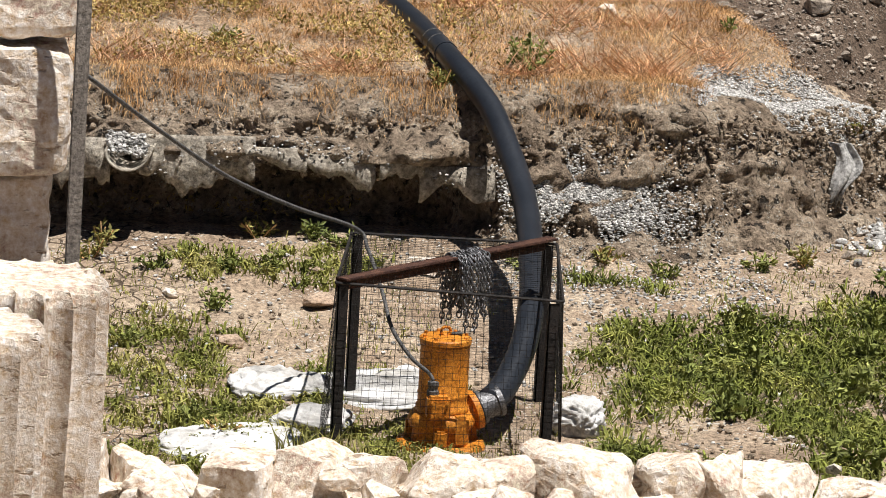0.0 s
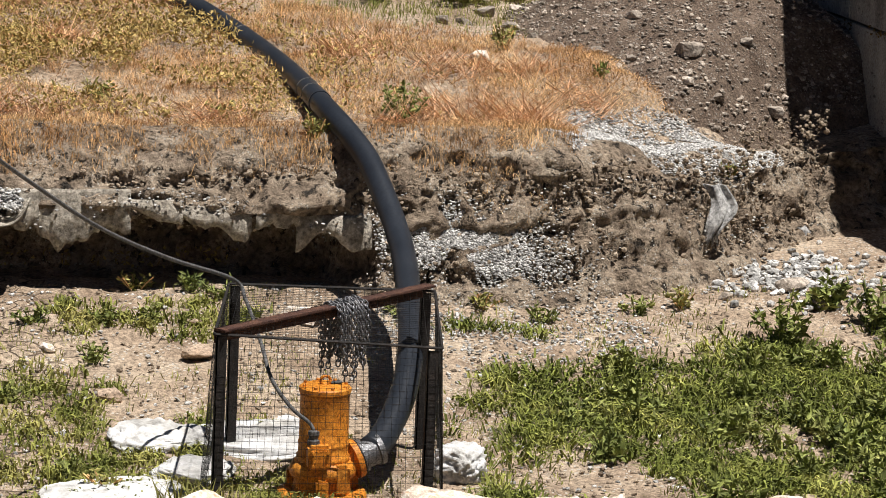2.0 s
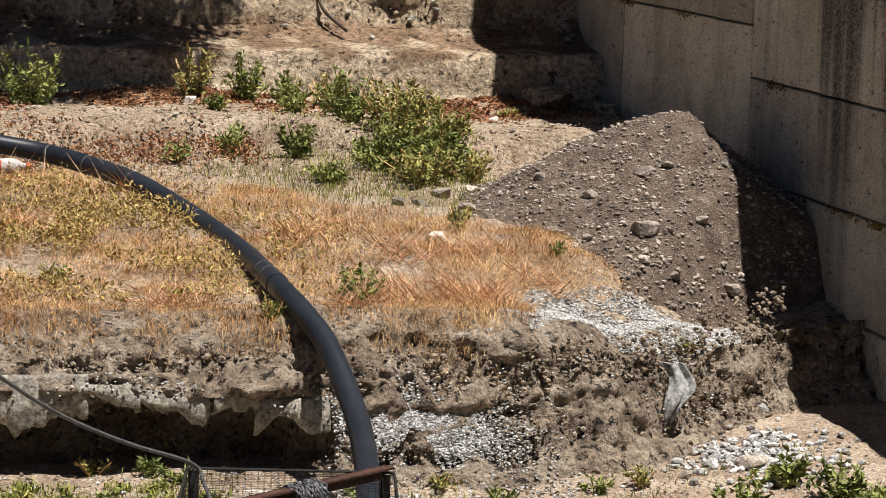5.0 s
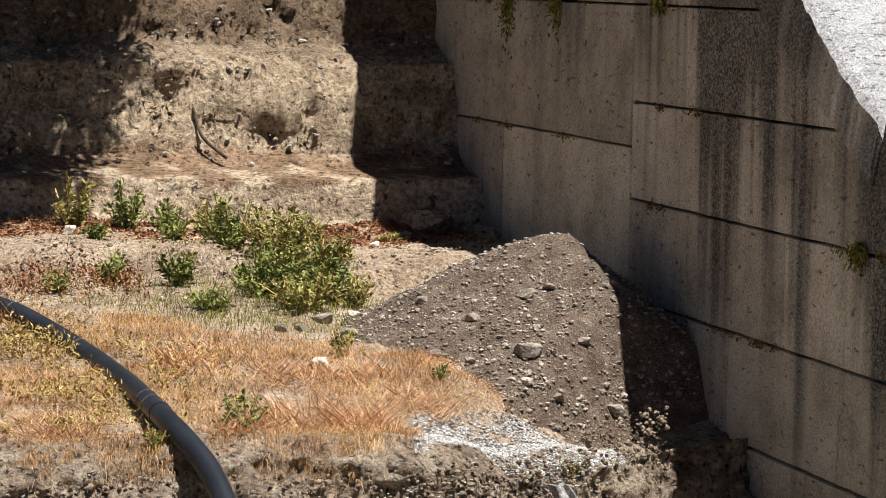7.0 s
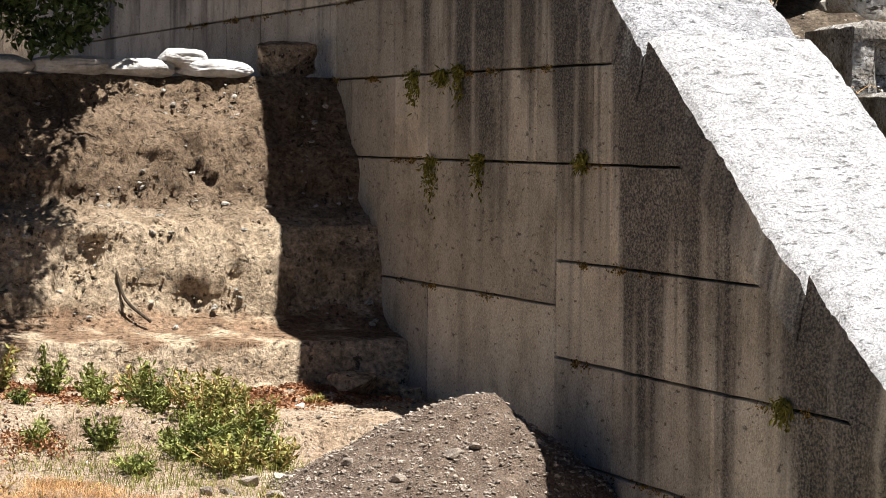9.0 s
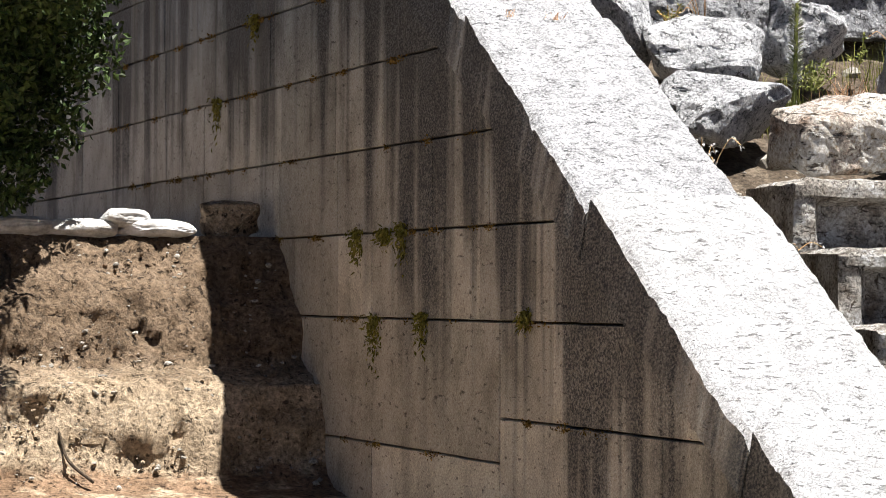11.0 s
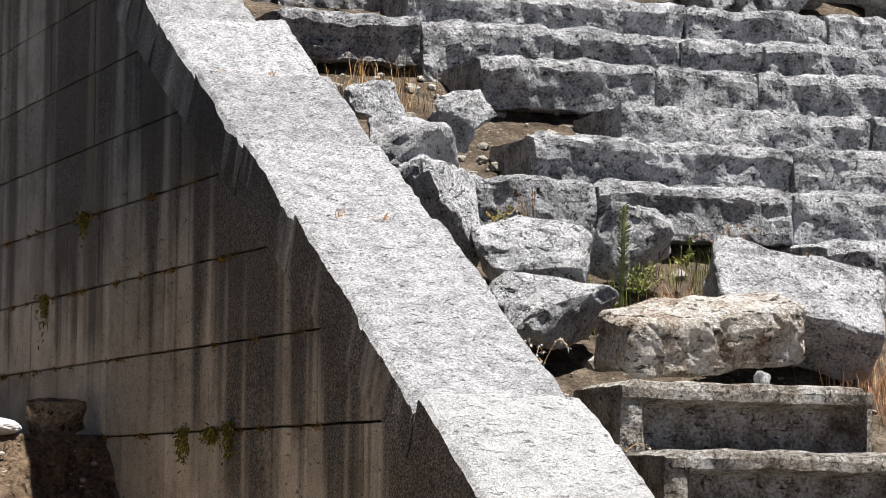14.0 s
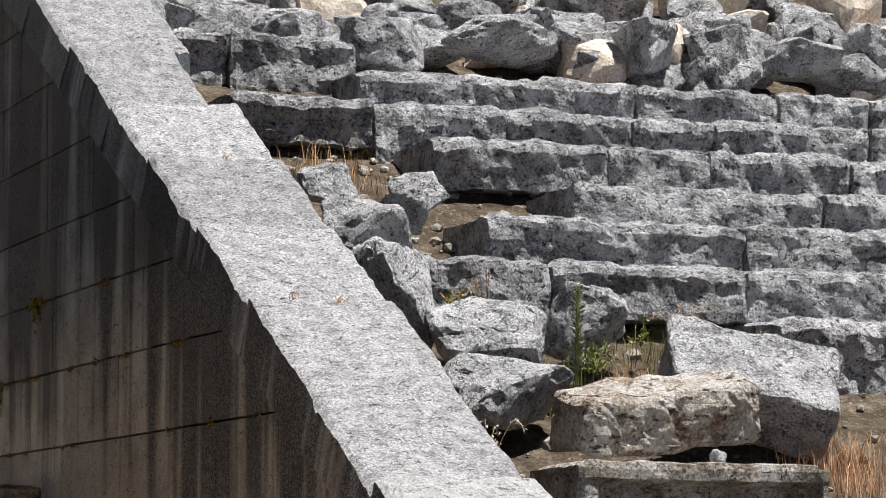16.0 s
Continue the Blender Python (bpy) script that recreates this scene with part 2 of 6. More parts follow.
    grey.inputs[7].default_value = (0.34, 0.33, 0.30, 1)
    L.new(grey.outputs[2], bsdf.inputs["Base Color"])
    return m


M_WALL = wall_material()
M_JOINT = material("mossy_joint", [(0.05, 0.04, 0.022), (0.09, 0.07, 0.035)], 4, 0.95, 0.3, 60)
M_COPE = material("coping_stone", [(0.42, 0.425, 0.435), (0.63, 0.635, 0.65), (0.81, 0.815, 0.835)], 8, 0.85, 1.0, 55, pits=(34, 0.374, (0.15, 0.15, 0.152)), relief=0.03, grain=0.75, vary=0.14, stretch=(0.55, 1.2, 1.2))
M_COPE_PALE = material("bleached_coping_stone", [(0.70, 0.70, 0.70), (0.90, 0.90, 0.905), (1.03, 1.03, 1.035)], 6, 0.85, 1.0, 55, pits=(28, 0.375, (0.34, 0.335, 0.33)), relief=0.04, grain=0.7, vary=0.05, stretch=(0.5, 1.2, 1.2))
M_TERRACE = material("terrace_earth", [(0.309, 0.218, 0.144), (0.474, 0.359, 0.251), (0.618, 0.495, 0.363)], 2.5, 0.95, 0.8, 40, (0.6, 0.54, 0.46), 40, 0.25, pits=(18, 0.37, (0.14, 0.105, 0.07)), relief=0.03, stretch=(1, 1, 1))
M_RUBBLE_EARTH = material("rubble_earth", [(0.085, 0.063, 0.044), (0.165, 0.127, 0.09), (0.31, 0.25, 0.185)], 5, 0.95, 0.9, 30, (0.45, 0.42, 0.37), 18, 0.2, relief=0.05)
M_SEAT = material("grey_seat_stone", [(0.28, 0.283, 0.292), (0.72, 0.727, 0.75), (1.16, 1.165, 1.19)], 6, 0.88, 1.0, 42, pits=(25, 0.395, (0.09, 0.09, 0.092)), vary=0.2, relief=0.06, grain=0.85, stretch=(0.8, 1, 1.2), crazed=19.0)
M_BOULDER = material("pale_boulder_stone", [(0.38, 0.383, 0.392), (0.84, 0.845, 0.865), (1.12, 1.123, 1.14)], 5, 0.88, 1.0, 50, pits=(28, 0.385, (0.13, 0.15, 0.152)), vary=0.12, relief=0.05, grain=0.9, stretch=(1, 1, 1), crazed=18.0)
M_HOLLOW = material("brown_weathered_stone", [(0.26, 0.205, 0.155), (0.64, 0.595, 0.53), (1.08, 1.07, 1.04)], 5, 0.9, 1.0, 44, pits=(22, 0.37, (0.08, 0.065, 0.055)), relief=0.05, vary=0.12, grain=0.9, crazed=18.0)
M_STAINED = material("rust_stained_stone", [(0.36, 0.21, 0.12), (0.84, 0.77, 0.68), (1.15, 1.13, 1.09)], 3.4, 0.88, 1.0, 40, pits=(15, 0.39, (0.11, 0.09, 0.07)), relief=0.05, grain=0.95)
M_ORANGE = material("orange_paint", [(0.62, 0.20, 0.02), (0.72, 0.27, 0.03), (0.76, 0.31, 0.05)], 12, 0.5, 0.12, 90, (0.25, 0.08, 0.02), 60, 0.1)
M_RUST = material("rusty_steel", [(0.06, 0.03, 0.025), (0.11, 0.055, 0.04), (0.17, 0.085, 0.055)], 20, 0.8, 0.4, 120, metal=0.2)
M_DARK = material("dark_paint_steel", [(0.018, 0.016, 0.016), (0.03, 0.027, 0.025), (0.05, 0.04, 0.035)], 20, 0.7, 0.3, 120)
M_PIPE = material("black_plastic", [(0.020, 0.024, 0.032), (0.025, 0.030, 0.039), (0.034, 0.039, 0.049)], 3, 0.42, 0.04, 60, grain=0.25)
M_WIRE = material("dark_wire", [(0.03, 0.03, 0.03), (0.05, 0.05, 0.05)], 30, 0.6, 0.1, 100, metal=0.3)
M_CHAIN = material("steel_chain", [(0.16, 0.16, 0.165), (0.3, 0.3, 0.31)], 30, 0.45, 0.2, 150, metal=0.7)
M_CABLE = material("grey_cable", [(0.10, 0.10, 0.10), (0.16, 0.155, 0.15)], 25, 0.7, 0.1, 100)
M_BAG = material("white_sack", [(0.48, 0.46, 0.42), (0.74, 0.73, 0.705), (0.90, 0.90, 0.90)], 5, 0.65, 0.6, 14, grain=0.4)
M_RAG = material("grey_rag", [(0.28, 0.27, 0.26), (0.42, 0.41, 0.39), (0.55, 0.54, 0.52)], 10, 0.9, 0.7, 40)
M_CLOTH = material("muddy_cloth", [(0.26, 0.225, 0.18), (0.46, 0.41, 0.335), (0.62, 0.56, 0.47)], 14, 0.95, 0.9, 40)
M_STRAW = material("dry_grass", [(0.46, 0.235, 0.09), (0.80, 0.49, 0.225), (1.1, 0.79, 0.44)], 2.6, 0.9, 0.1, 40, vary=0.65, island=True, grain=0.2)
M_GRASS = material("green_grass", [(0.11, 0.135, 0.024), (0.22, 0.25, 0.05), (0.42, 0.42, 0.11)], 3, 0.8, 0.1, 40, vary=0.7, island=True, grain=0.2)
M_LEAF = material("weed_leaves", [(0.14, 0.175, 0.042), (0.27, 0.305, 0.08), (0.46, 0.465, 0.155)], 5, 0.7, 0.1, 40, vary=0.5, island=True, grain=0.2)
M_YLEAF = material("yellowing_leaves", [(0.23, 0.23, 0.06), (0.36, 0.34, 0.10), (0.52, 0.46, 0.17)], 5, 0.8, 0.1, 40, vary=0.45, island=True, grain=0.2)
M_TREE = material("tree_leaves", [(0.03, 0.055, 0.012), (0.05, 0.085, 0.02), (0.08, 0.12, 0.03)], 5, 0.55, 0.1, 40, vary=0.4, island=True)
M_BARK = material("bark", [(0.07, 0.05, 0.035), (0.13, 0.1, 0.07)], 12, 0.95, 0.8, 40)
M_GRAVEL = material("white_gravel", [(0.32, 0.31, 0.29), (0.54, 0.525, 0.495), (0.76, 0.745, 0.71)], 25, 0.85, 0.3, 60, vary=0.5, island=True)
M_RUBBLE = material("brown_rubble", [(0.26, 0.215, 0.172), (0.42, 0.355, 0.29), (0.64, 0.56, 0.47)], 9, 0.9, 0.4, 60, vary=0.45, island=True)
M_WHITE_PEBBLE = material("pale_chips", [(0.50, 0.44, 0.35), (0.66, 0.60, 0.50), (0.74, 0.69, 0.60)], 9, 0.85, 0.3, 60, vary=0.2, island=True)
M_RUBBLE_PALE = material("pale_rubble", [(0.34, 0.31, 0.26), (0.48, 0.45, 0.39), (0.6, 0.57, 0.5)], 9, 0.9, 0.4, 60, vary=0.3, island=True)
M_TILE = material("tile_fragment", [(0.46, 0.33, 0.23), (0.56, 0.43, 0.32)], 9, 0.85, 0.3, 60)
M_STALK = material("dead_stalks", [(0.60, 0.31, 0.15), (0.92, 0.56, 0.32), (1.15, 0.83, 0.56)], 4, 0.9, 0.1, 40, vary=0.4, island=True, grain=0.2)
M_GRASS2 = material("yellow_green_grass", [(0.17, 0.20, 0.04), (0.31, 0.32, 0.075), (0.50, 0.45, 0.15)], 3, 0.85, 0.1, 40, vary=0.45, island=True, grain=0.2)
M_DEAD = material("dead_leaves", [(0.24, 0.10, 0.05), (0.38, 0.18, 0.09), (0.52, 0.30, 0.16)], 5, 0.9, 0.1, 40, vary=0.4, island=True)
M_OLIVE = material("olive_tufts", [(0.20, 0.19, 0.03), (0.32, 0.28, 0.06)], 5, 0.85, 0.1, 40, vary=0.3, island=True)
M_SPIKE = material("grey_green_scales", [(0.26, 0.28, 0.19), (0.40, 0.42, 0.31), (0.55, 0.56, 0.45)], 9, 0.85, 0.1, 40, vary=0.4, island=True, grain=0.2)
M_MAT = material("yellow_weed_mat", [(0.34, 0.26, 0.08), (0.52, 0.385, 0.13), (0.72, 0.54, 0.22)], 5, 0.85, 0.1, 40, vary=0.4, island=True, grain=0.2)
M_POPPY = material("red_petal", [(0.6, 0.07, 0.02), (0.75, 0.12, 0.04)], 9, 0.6, 0.05, 60)
M_MOSS = material("ochre_moss", [(0.20, 0.12, 0.03), (0.36, 0.23, 0.06)], 9, 0.95, 0.3, 60, vary=0.4, island=True)
M_CLOD = material("earth_clods", [(0.25, 0.185, 0.13), (0.40, 0.315, 0.228), (0.54, 0.44, 0.33)], 8, 0.95, 0.8, 60, vary=0.3, island=True)
M_CLOD2 = material("pale_clods", [(0.33, 0.233, 0.158), (0.474, 0.359, 0.251), (0.618, 0.495, 0.363)], 8, 0.95, 0.6, 60, vary=0.35, island=True)
M_BOARD = material("weathered_board", [(0.26, 0.23, 0.2), (0.34, 0.31, 0.27)], 14, 0.9, 0.4, 60)


# ---- helpers ----
rng = np.random.default_rng(7)


def lattice(ix, iy, seed):
    h = np.sin(ix * 127.1 + iy * 311.7 + seed * 74.7) * 43758.5453
    return h - np.floor(h)


def vnoise(x, y, seed=0):
    ix, iy = np.floor(x), np.floor(y)
    fx, fy = x - ix, y - iy
    fx, fy = fx * fx * (3 - 2 * fx), fy * fy * (3 - 2 * fy)
    a = lattice(ix, iy, seed) * (1 - fx) + lattice(ix + 1, iy, seed) * fx
    b = lattice(ix, iy + 1, seed) * (1 - fx) + lattice(ix + 1, iy + 1, seed) * fx
    return (a * (1 - fy) + b * fy) * 2 - 1


def fbm(x, y, seed=0, octaves=4):
    total, amp = 0, 1.0
    for k in range(octaves):
        total = total + amp * vnoise(x * 2 ** k, y * 2 ** k, seed + 13 * k)
        amp *= 0.5
    return total


def mesh_object(name, verts, faces, mat, parent=None, smooth=False):
    me = bpy.data.meshes.new(name)
    me.from_pydata([tuple(v) for v in verts], [], [tuple(q) for q in faces])
    me.materials.append(mat)
    if smooth:
        me.polygons.foreach_set("use_smooth", [True] * len(me.polygons))
    me.update()
    ob = new(name, me)
    ob.parent = parent
    return ob


def part(name, bm, mat, parent=None, label="", smooth=False):
    me = bpy.data.meshes.new(name)
    bm.normal_update()
    bm.to_mesh(me)
    bm.free()
    me.materials.append(mat)
    if smooth:
        me.polygons.foreach_set("use_smooth", [True] * len(me.polygons))
    ob = new(name, me)
    ob.parent = parent
    if label:
        tagged(ob, label)
    return ob


def thing(name, place, label, category, group="", kind="", turn=0):
    ob = new(name)
    ob.matrix_world = pose(*place, 0, 0, turn)
    return tagged(ob, label, category, group, kind)


def box(size, centre=(0, 0, 0), bevel=0.01, cuts=0, rough=0.0, seed=0, m=None):
    """A bevelled box, optionally divided and roughened."""
    bm = bmesh.new()
    bmesh.ops.create_cube(bm, size=1)
    bmesh.ops.scale(bm, vec=size, verts=bm.verts)
    if bevel:
        bmesh.ops.bevel(bm, geom=bm.edges[:], offset=bevel, segments=2, affect="EDGES")
    if cuts:
        bmesh.ops.subdivide_edges(bm, edges=bm.edges[:], cuts=cuts, use_grid_fill=True)
    if rough:
        for v in bm.verts:
            o = Vector((seed * 3.1, seed * 1.7, seed))
            n = noise.noise_vector(v.co * 4 + o) + 0.5 * noise.noise_vector(v.co * 11 + o)
            v.co += n * rough
    bmesh.ops.translate(bm, vec=centre, verts=bm.verts)
    if m:
        bmesh.ops.transform(bm, matrix=m, verts=bm.verts)
    return bm


def rock(size, seed=0, detail=3, angular=0.75, rough=0.06):
    """A broken angular boulder: the hull of a few points, edges worn, faces roughened."""
    r = random.Random(seed)
    bm = bmesh.new()
    for k in range(15):
        d = Vector((r.gauss(0, 1), r.gauss(0, 1), r.gauss(0, 1))).normalized()
        d = Vector([math.copysign(abs(c) ** 0.62, c) for c in d])
        bm.verts.new(d * r.uniform(0.36, 0.5))
    bmesh.ops.convex_hull(bm, input=bm.verts[:])
    bmesh.ops.delete(bm, geom=[v for v in bm.verts if not v.link_faces], context="VERTS")
    bmesh.ops.bevel(bm, geom=bm.edges[:], offset=0.03, segments=1, affect="EDGES", clamp_overlap=True)
    bmesh.ops.triangulate(bm, faces=bm.faces[:])
    long = 0.34
    for _ in range(max(1, detail - 1)):
        bmesh.ops.subdivide_edges(bm, edges=[e for e in bm.edges if e.calc_length() > long], cuts=1)
        bmesh.ops.triangulate(bm, faces=[f for f in bm.faces if len(f.verts) > 3])
        long *= 0.55
    o = Vector((seed * 2.3, seed * 0.7, seed * 1.3))
    for v in bm.verts:
        v.co += noise.noise_vector(v.co * 3 + o) * rough * 0.6 + noise.noise_vector(v.co * 8 + o) * rough * 0.45 + noise.noise_vector(v.co * 19 + o) * rough * 0.25
    mn = [min(v.co[k] for v in bm.verts) for k in range(3)]
    mx = [max(v.co[k] for v in bm.verts) for k in range(3)]
    for v in bm.verts:
        v.co = Vector([((v.co[k] - mn[k]) / (mx[k] - mn[k]) - 0.5) * size[k] for k in range(3)])
    return bm


def rough_block(size, seed=0, radius=0.04, rough=0.02, step=0.05, chip=0.0):
    """A dressed block with worn corners and a broken surface."""
    v, fs = [], []
    h = Vector(size) / 2
    o = Vector((seed * 3.1, seed * 1.7, seed * 0.9))
    for ax in range(3):
        u, w = (ax + 1) % 3, (ax + 2) % 3
        nu, nw = max(2, int(size[u] / step)), max(2, int(size[w] / step))
        for sg in (-1, 1):
            i0 = len(v)
            for a in range(nu + 1):
                for b in range(nw + 1):
                    p = Vector((0, 0, 0))
                    p[ax], p[u], p[w] = sg * h[ax], -h[u] + size[u] * a / nu, -h[w] + size[w] * b / nw
                    q = Vector([max(-h[k] + radius, min(h[k] - radius, p[k])) for k in range(3)])
                    d = p - q
                    p = q + (d.normalized() * radius if d.length > 1e-6 else d)
                    c = noise.noise(p * 1.6 + o)
                    p = p * (1 - chip * max(0.0, c - 0.1)) + noise.noise_vector(p * 2.5 + o) * rough * 1.4 + noise.noise_vector(p * 8 + o) * rough + noise.noise_vector(p * 20 + o) * rough * 0.45
                    v.append(p)
            for a in range(nu):
                for b in range(nw):
                    q = i0 + a * (nw + 1) + b
                    f = (q, q + nw + 1, q + nw + 2, q + 1)
                    fs.append(f if sg > 0 else f[::-1])
    bm = bmesh.new()
    bv = [bm.verts.new(p) for p in v]
    for f in fs:
        bm.faces.new([bv[k] for k in f])
    bmesh.ops.remove_doubles(bm, verts=bm.verts[:], dist=0.0005)
    return bm


def smooth_line(pts, n=8):
    """Catmull-Rom through pts."""
    p = [Vector(q) for q in pts]
    p = [p[0] * 2 - p[1]] + p + [p[-1] * 2 - p[-2]]
    out = []
    for i in range(1, len(p) - 2):
        for k in range(n):
            t = k / n
            out.append(0.5 * ((2 * p[i]) + (p[i + 1] - p[i - 1]) * t + (2 * p[i - 1] - 5 * p[i] + 4 * p[i + 1] - p[i + 2]) * t * t
                              + (3 * p[i] - p[i - 1] - 3 * p[i + 1] + p[i + 2]) * t ** 3))
    out.append(p[-2])
    return out


def tube(line, radius, sides=12, bm=None, caps=True):
    """A tube along a line; radius a number or one per point."""
    bm = bm or bmesh.new()
    rings = []
    up = Vector((0, 0, 1))
    for i, p in enumerate(line):
        d = (line[min(i + 1, len(line) - 1)] - line[max(i - 1, 0)]).normalized()
        a = d.cross(up)
        if a.length < 0.05:
            a = d.cross(Vector((1, 0, 0)))
        a.normalize()
        b = a.cross(d).normalized()
        r = radius if isinstance(radius, (int, float)) else radius[i]
        rings.append([bm.verts.new(p + (a * math.cos(k * math.tau / sides) + b * math.sin(k * math.tau / sides)) * r) for k in range(sides)])
    for s, e in zip(rings, rings[1:]):
        for k in range(sides):
            bm.faces.new((s[k], s[(k + 1) % sides], e[(k + 1) % sides], e[k]))
    if caps:
        bm.faces.new(rings[0][::-1])
        bm.faces.new(rings[-1])
    return bm


# ---- ground ----
def sstep(a, b, v):
    k = np.clip((v - a) / (b - a), 0, 1)
    return k * k * (3 - 2 * k)


def lip_y(x):
    """Where the terrace breaks off: straight, then bending back towards the wall."""
    return np.interp(x, [-9, -2.3, -1.6, -1.0, -0.5, 0.2], [-8.95, -8.95, -8.72, -8.15, -7.75, -7.55])


def ground_z(x, y):
    """Height of the ground: pit, terrace, upper level; the seating slope behind the wall."""
    x, y = np.asarray(x, float), np.asarray(y, float)
    pit = 0.02 + 0.30 * sstep(-11.5, -8.9, y) + 0.16 * sstep(-2.2, 0, x) * sstep(-10.5, -8.3, y)
    pit = pit + 1.75 * sstep(-14.5, -20, y) + 0.02 * fbm(x * 2, y * 2, 3)
    ter = 0.98 + np.interp(y, [-9, -8, -7, -6, -5, -4.3, -2.2, 0], [0.0, 0.13, 0.27, 0.35, 0.38, 0.42, 0.62, 0.66])
    ter = ter + 0.17 * sstep(-4.5, -4.3, y + 0.35 * fbm(x * 0.9, x * 0 + 2, 9, 2)) - 0.17 * sstep(-4.2, -2.2, y)
    ter = ter + 0.05 * fbm(x * 1.2, y * 1.2, 5) - 0.34 * sstep(-2.0, -0.4, x) * (1 - sstep(-7.6, -5.6, y))
    ter = ter - 0.12 * sstep(-2.2, -1.6, x) * (1 - sstep(0.45, 1.1, y - lip_y(x)))
    z = pit + (ter - pit) * sstep(0.23 + 0.18 * sstep(-3.2, -3.4, x), 0.45, y - lip_y(x))
    z = np.where(y > -1.0, ter + (3.86 - ter) * sstep(-0.9, 0.5, y), z)
    hill = np.clip(6.55 + 0.508 * y, 0.0, 14.0)
    return np.where(x > 0.55, hill, z)


def lip_top(x, y):
    """Height of the earth that rolls over the terrace edge."""
    ly = lip_y(x)
    top = ground_z(x, ly + 0.5)
    k = y - ly
    low = np.where(k < 0.10, top - 0.07 - (0.10 - k) * 1.4, top - 0.07 + (k - 0.10) * 0.47)
    return np.where(k < 0.28, low, np.maximum(top + 0.015 + (k - 0.28) / 0.37 * (ground_z(x, ly + 0.65) - 0.045 - top), np.where(k > 0.45, ground_z(x, y), -9)))


def axis(fine_lo, fine_hi, step, lo, hi):
    a = list(np.arange(fine_lo, fine_hi + 1e-6, step))
    g, v = step, fine_hi
    while v < hi:
        g *= 1.35
        v += g
        a.append(v)
    g, v = step, fine_lo
    while v > lo:
        g *= 1.35
        v -= g
        a.insert(0, v)
    return np.array(a)


gx = axis(-7.5, 1.0, 0.05, -600, 600)
gy = axis(-15, 1.0, 0.05, -600, 600)
GX, GY = np.meshgrid(gx, gy)
GZ = ground_z(GX, GY) + 0.012 * fbm(GX * 9, GY * 9, 21, 3)
nx, ny = len(gx), len(gy)
gv = np.stack([GX.ravel(), GY.ravel(), GZ.ravel()], 1)
ii = (np.arange(ny - 1)[:, None] * nx + np.arange(nx - 1)[None, :]).ravel()
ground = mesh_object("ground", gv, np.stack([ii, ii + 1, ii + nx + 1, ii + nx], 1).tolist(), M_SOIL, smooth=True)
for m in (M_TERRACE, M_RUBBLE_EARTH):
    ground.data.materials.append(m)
fc = gv[ii + nx + 1]
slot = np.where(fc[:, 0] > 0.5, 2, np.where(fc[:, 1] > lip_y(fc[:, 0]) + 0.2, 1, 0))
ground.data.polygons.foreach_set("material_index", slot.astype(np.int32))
tagged(ground, "dry cracked pale soil of an excavated pit and terrace", "ground", kind="structure")


def bank(name, x0, x1, profile, mat, label, step=0.035, amp=0.07, seed=1, lip=0.0):
    """A cut earth face along x: profile(x) gives the rows (y, z) from foot to top."""
    xs = np.arange(x0, x1 + 1e-6, step)
    cols = [profile(x) for x in xs]
    rows = len(cols[0])
    P = np.array([[(x, y, z) for y, z in c] for x, c in zip(xs, cols)])
    s = np.arange(rows)[None, :] / rows
    n = fbm(P[..., 0] * 2.2, P[..., 2] * 3.0 + P[..., 1], seed, 5)
    n2 = (1 - 2 * np.abs(fbm(P[..., 0] * 7, P[..., 2] * 7 + P[..., 1] * 4, seed + 5, 4))) * 0.9
    fade = np.clip(np.minimum(s * 8, (1 - s) * 5), 0.12, 1) * (np.clip((P[..., 2] - 2.0) * 5, 0.3, 1) if seed == 8 else 1)
    n3 = np.floor(2.5 * fbm(P[..., 0] * 3.7, P[..., 2] * 5 + P[..., 1] * 3, seed + 9, 3)) / 2.5
    P[..., 1] -= (n * amp + n2 * amp * 0.5 + n3 * amp * 0.22) * fade
    P[..., 2] += n2 * amp * 0.2 * fade
    idx = (np.arange(len(xs) - 1)[:, None] * rows + np.arange(rows - 1)[None, :]).ravel()
    ob = mesh_object(name, P.reshape(-1, 3), np.stack([idx, idx + rows, idx + rows + 1, idx + 1], 1).tolist(), mat, smooth=True)
    return tagged(ob, label, "earth bank", kind="structure")


def resample(pts, step=0.03):
    out = [pts[0]]
    for a, b in zip(pts, pts[1:]):
        n = max(1, int(math.dist(a, b) / step))
        out += [(a[0] + (b[0] - a[0]) * k / n, a[1] + (b[1] - a[1]) * k / n) for k in range(1, n + 1)]
    return out


def front_profile(x):
    ly = float(lip_y(x))
    lip = float(ground_z(x, ly + 0.5))
    top = lip - 0.05
    cut = float(np.interp(x, [-4.2, -3.45, -3.2], [1, 1, 0]))
    foot = float(ground_z(x, ly - 0.35))
    o = 1 - cut
    pts = [(ly - 0.02 - 0.42 * o, foot - 0.08), (ly + 0.22 - 0.54 * o, foot + 0.0 + 0.05 * o), (ly + 0.36 - 0.56 * o, foot + 0.05 + 0.06 * o), (ly + 0.37 - 0.49 * o, foot + 0.33 - 0.08 * o),
           (ly - 0.10 + 0.04 * o, foot + 0.39 - 0.08 * o), (ly - 0.13 + 0.07 * o, foot + 0.44 - 0.05 * o), (ly + 0.03, top - 0.12), (ly + 0.10, top - 0.02), (ly + 0.28, lip + 0.015), (ly + 0.65, float(ground_z(x, ly + 0.65)) - 0.03)]
    out = []
    for a, b, n in zip(pts, pts[1:], (5, 6, 6, 7, 6, 14, 6, 8, 8)):
        out += [(a[0] + (b[0] - a[0]) * k / n, a[1] + (b[1] - a[1]) * k / n) for k in range(n)]
    return out + [pts[-1]]


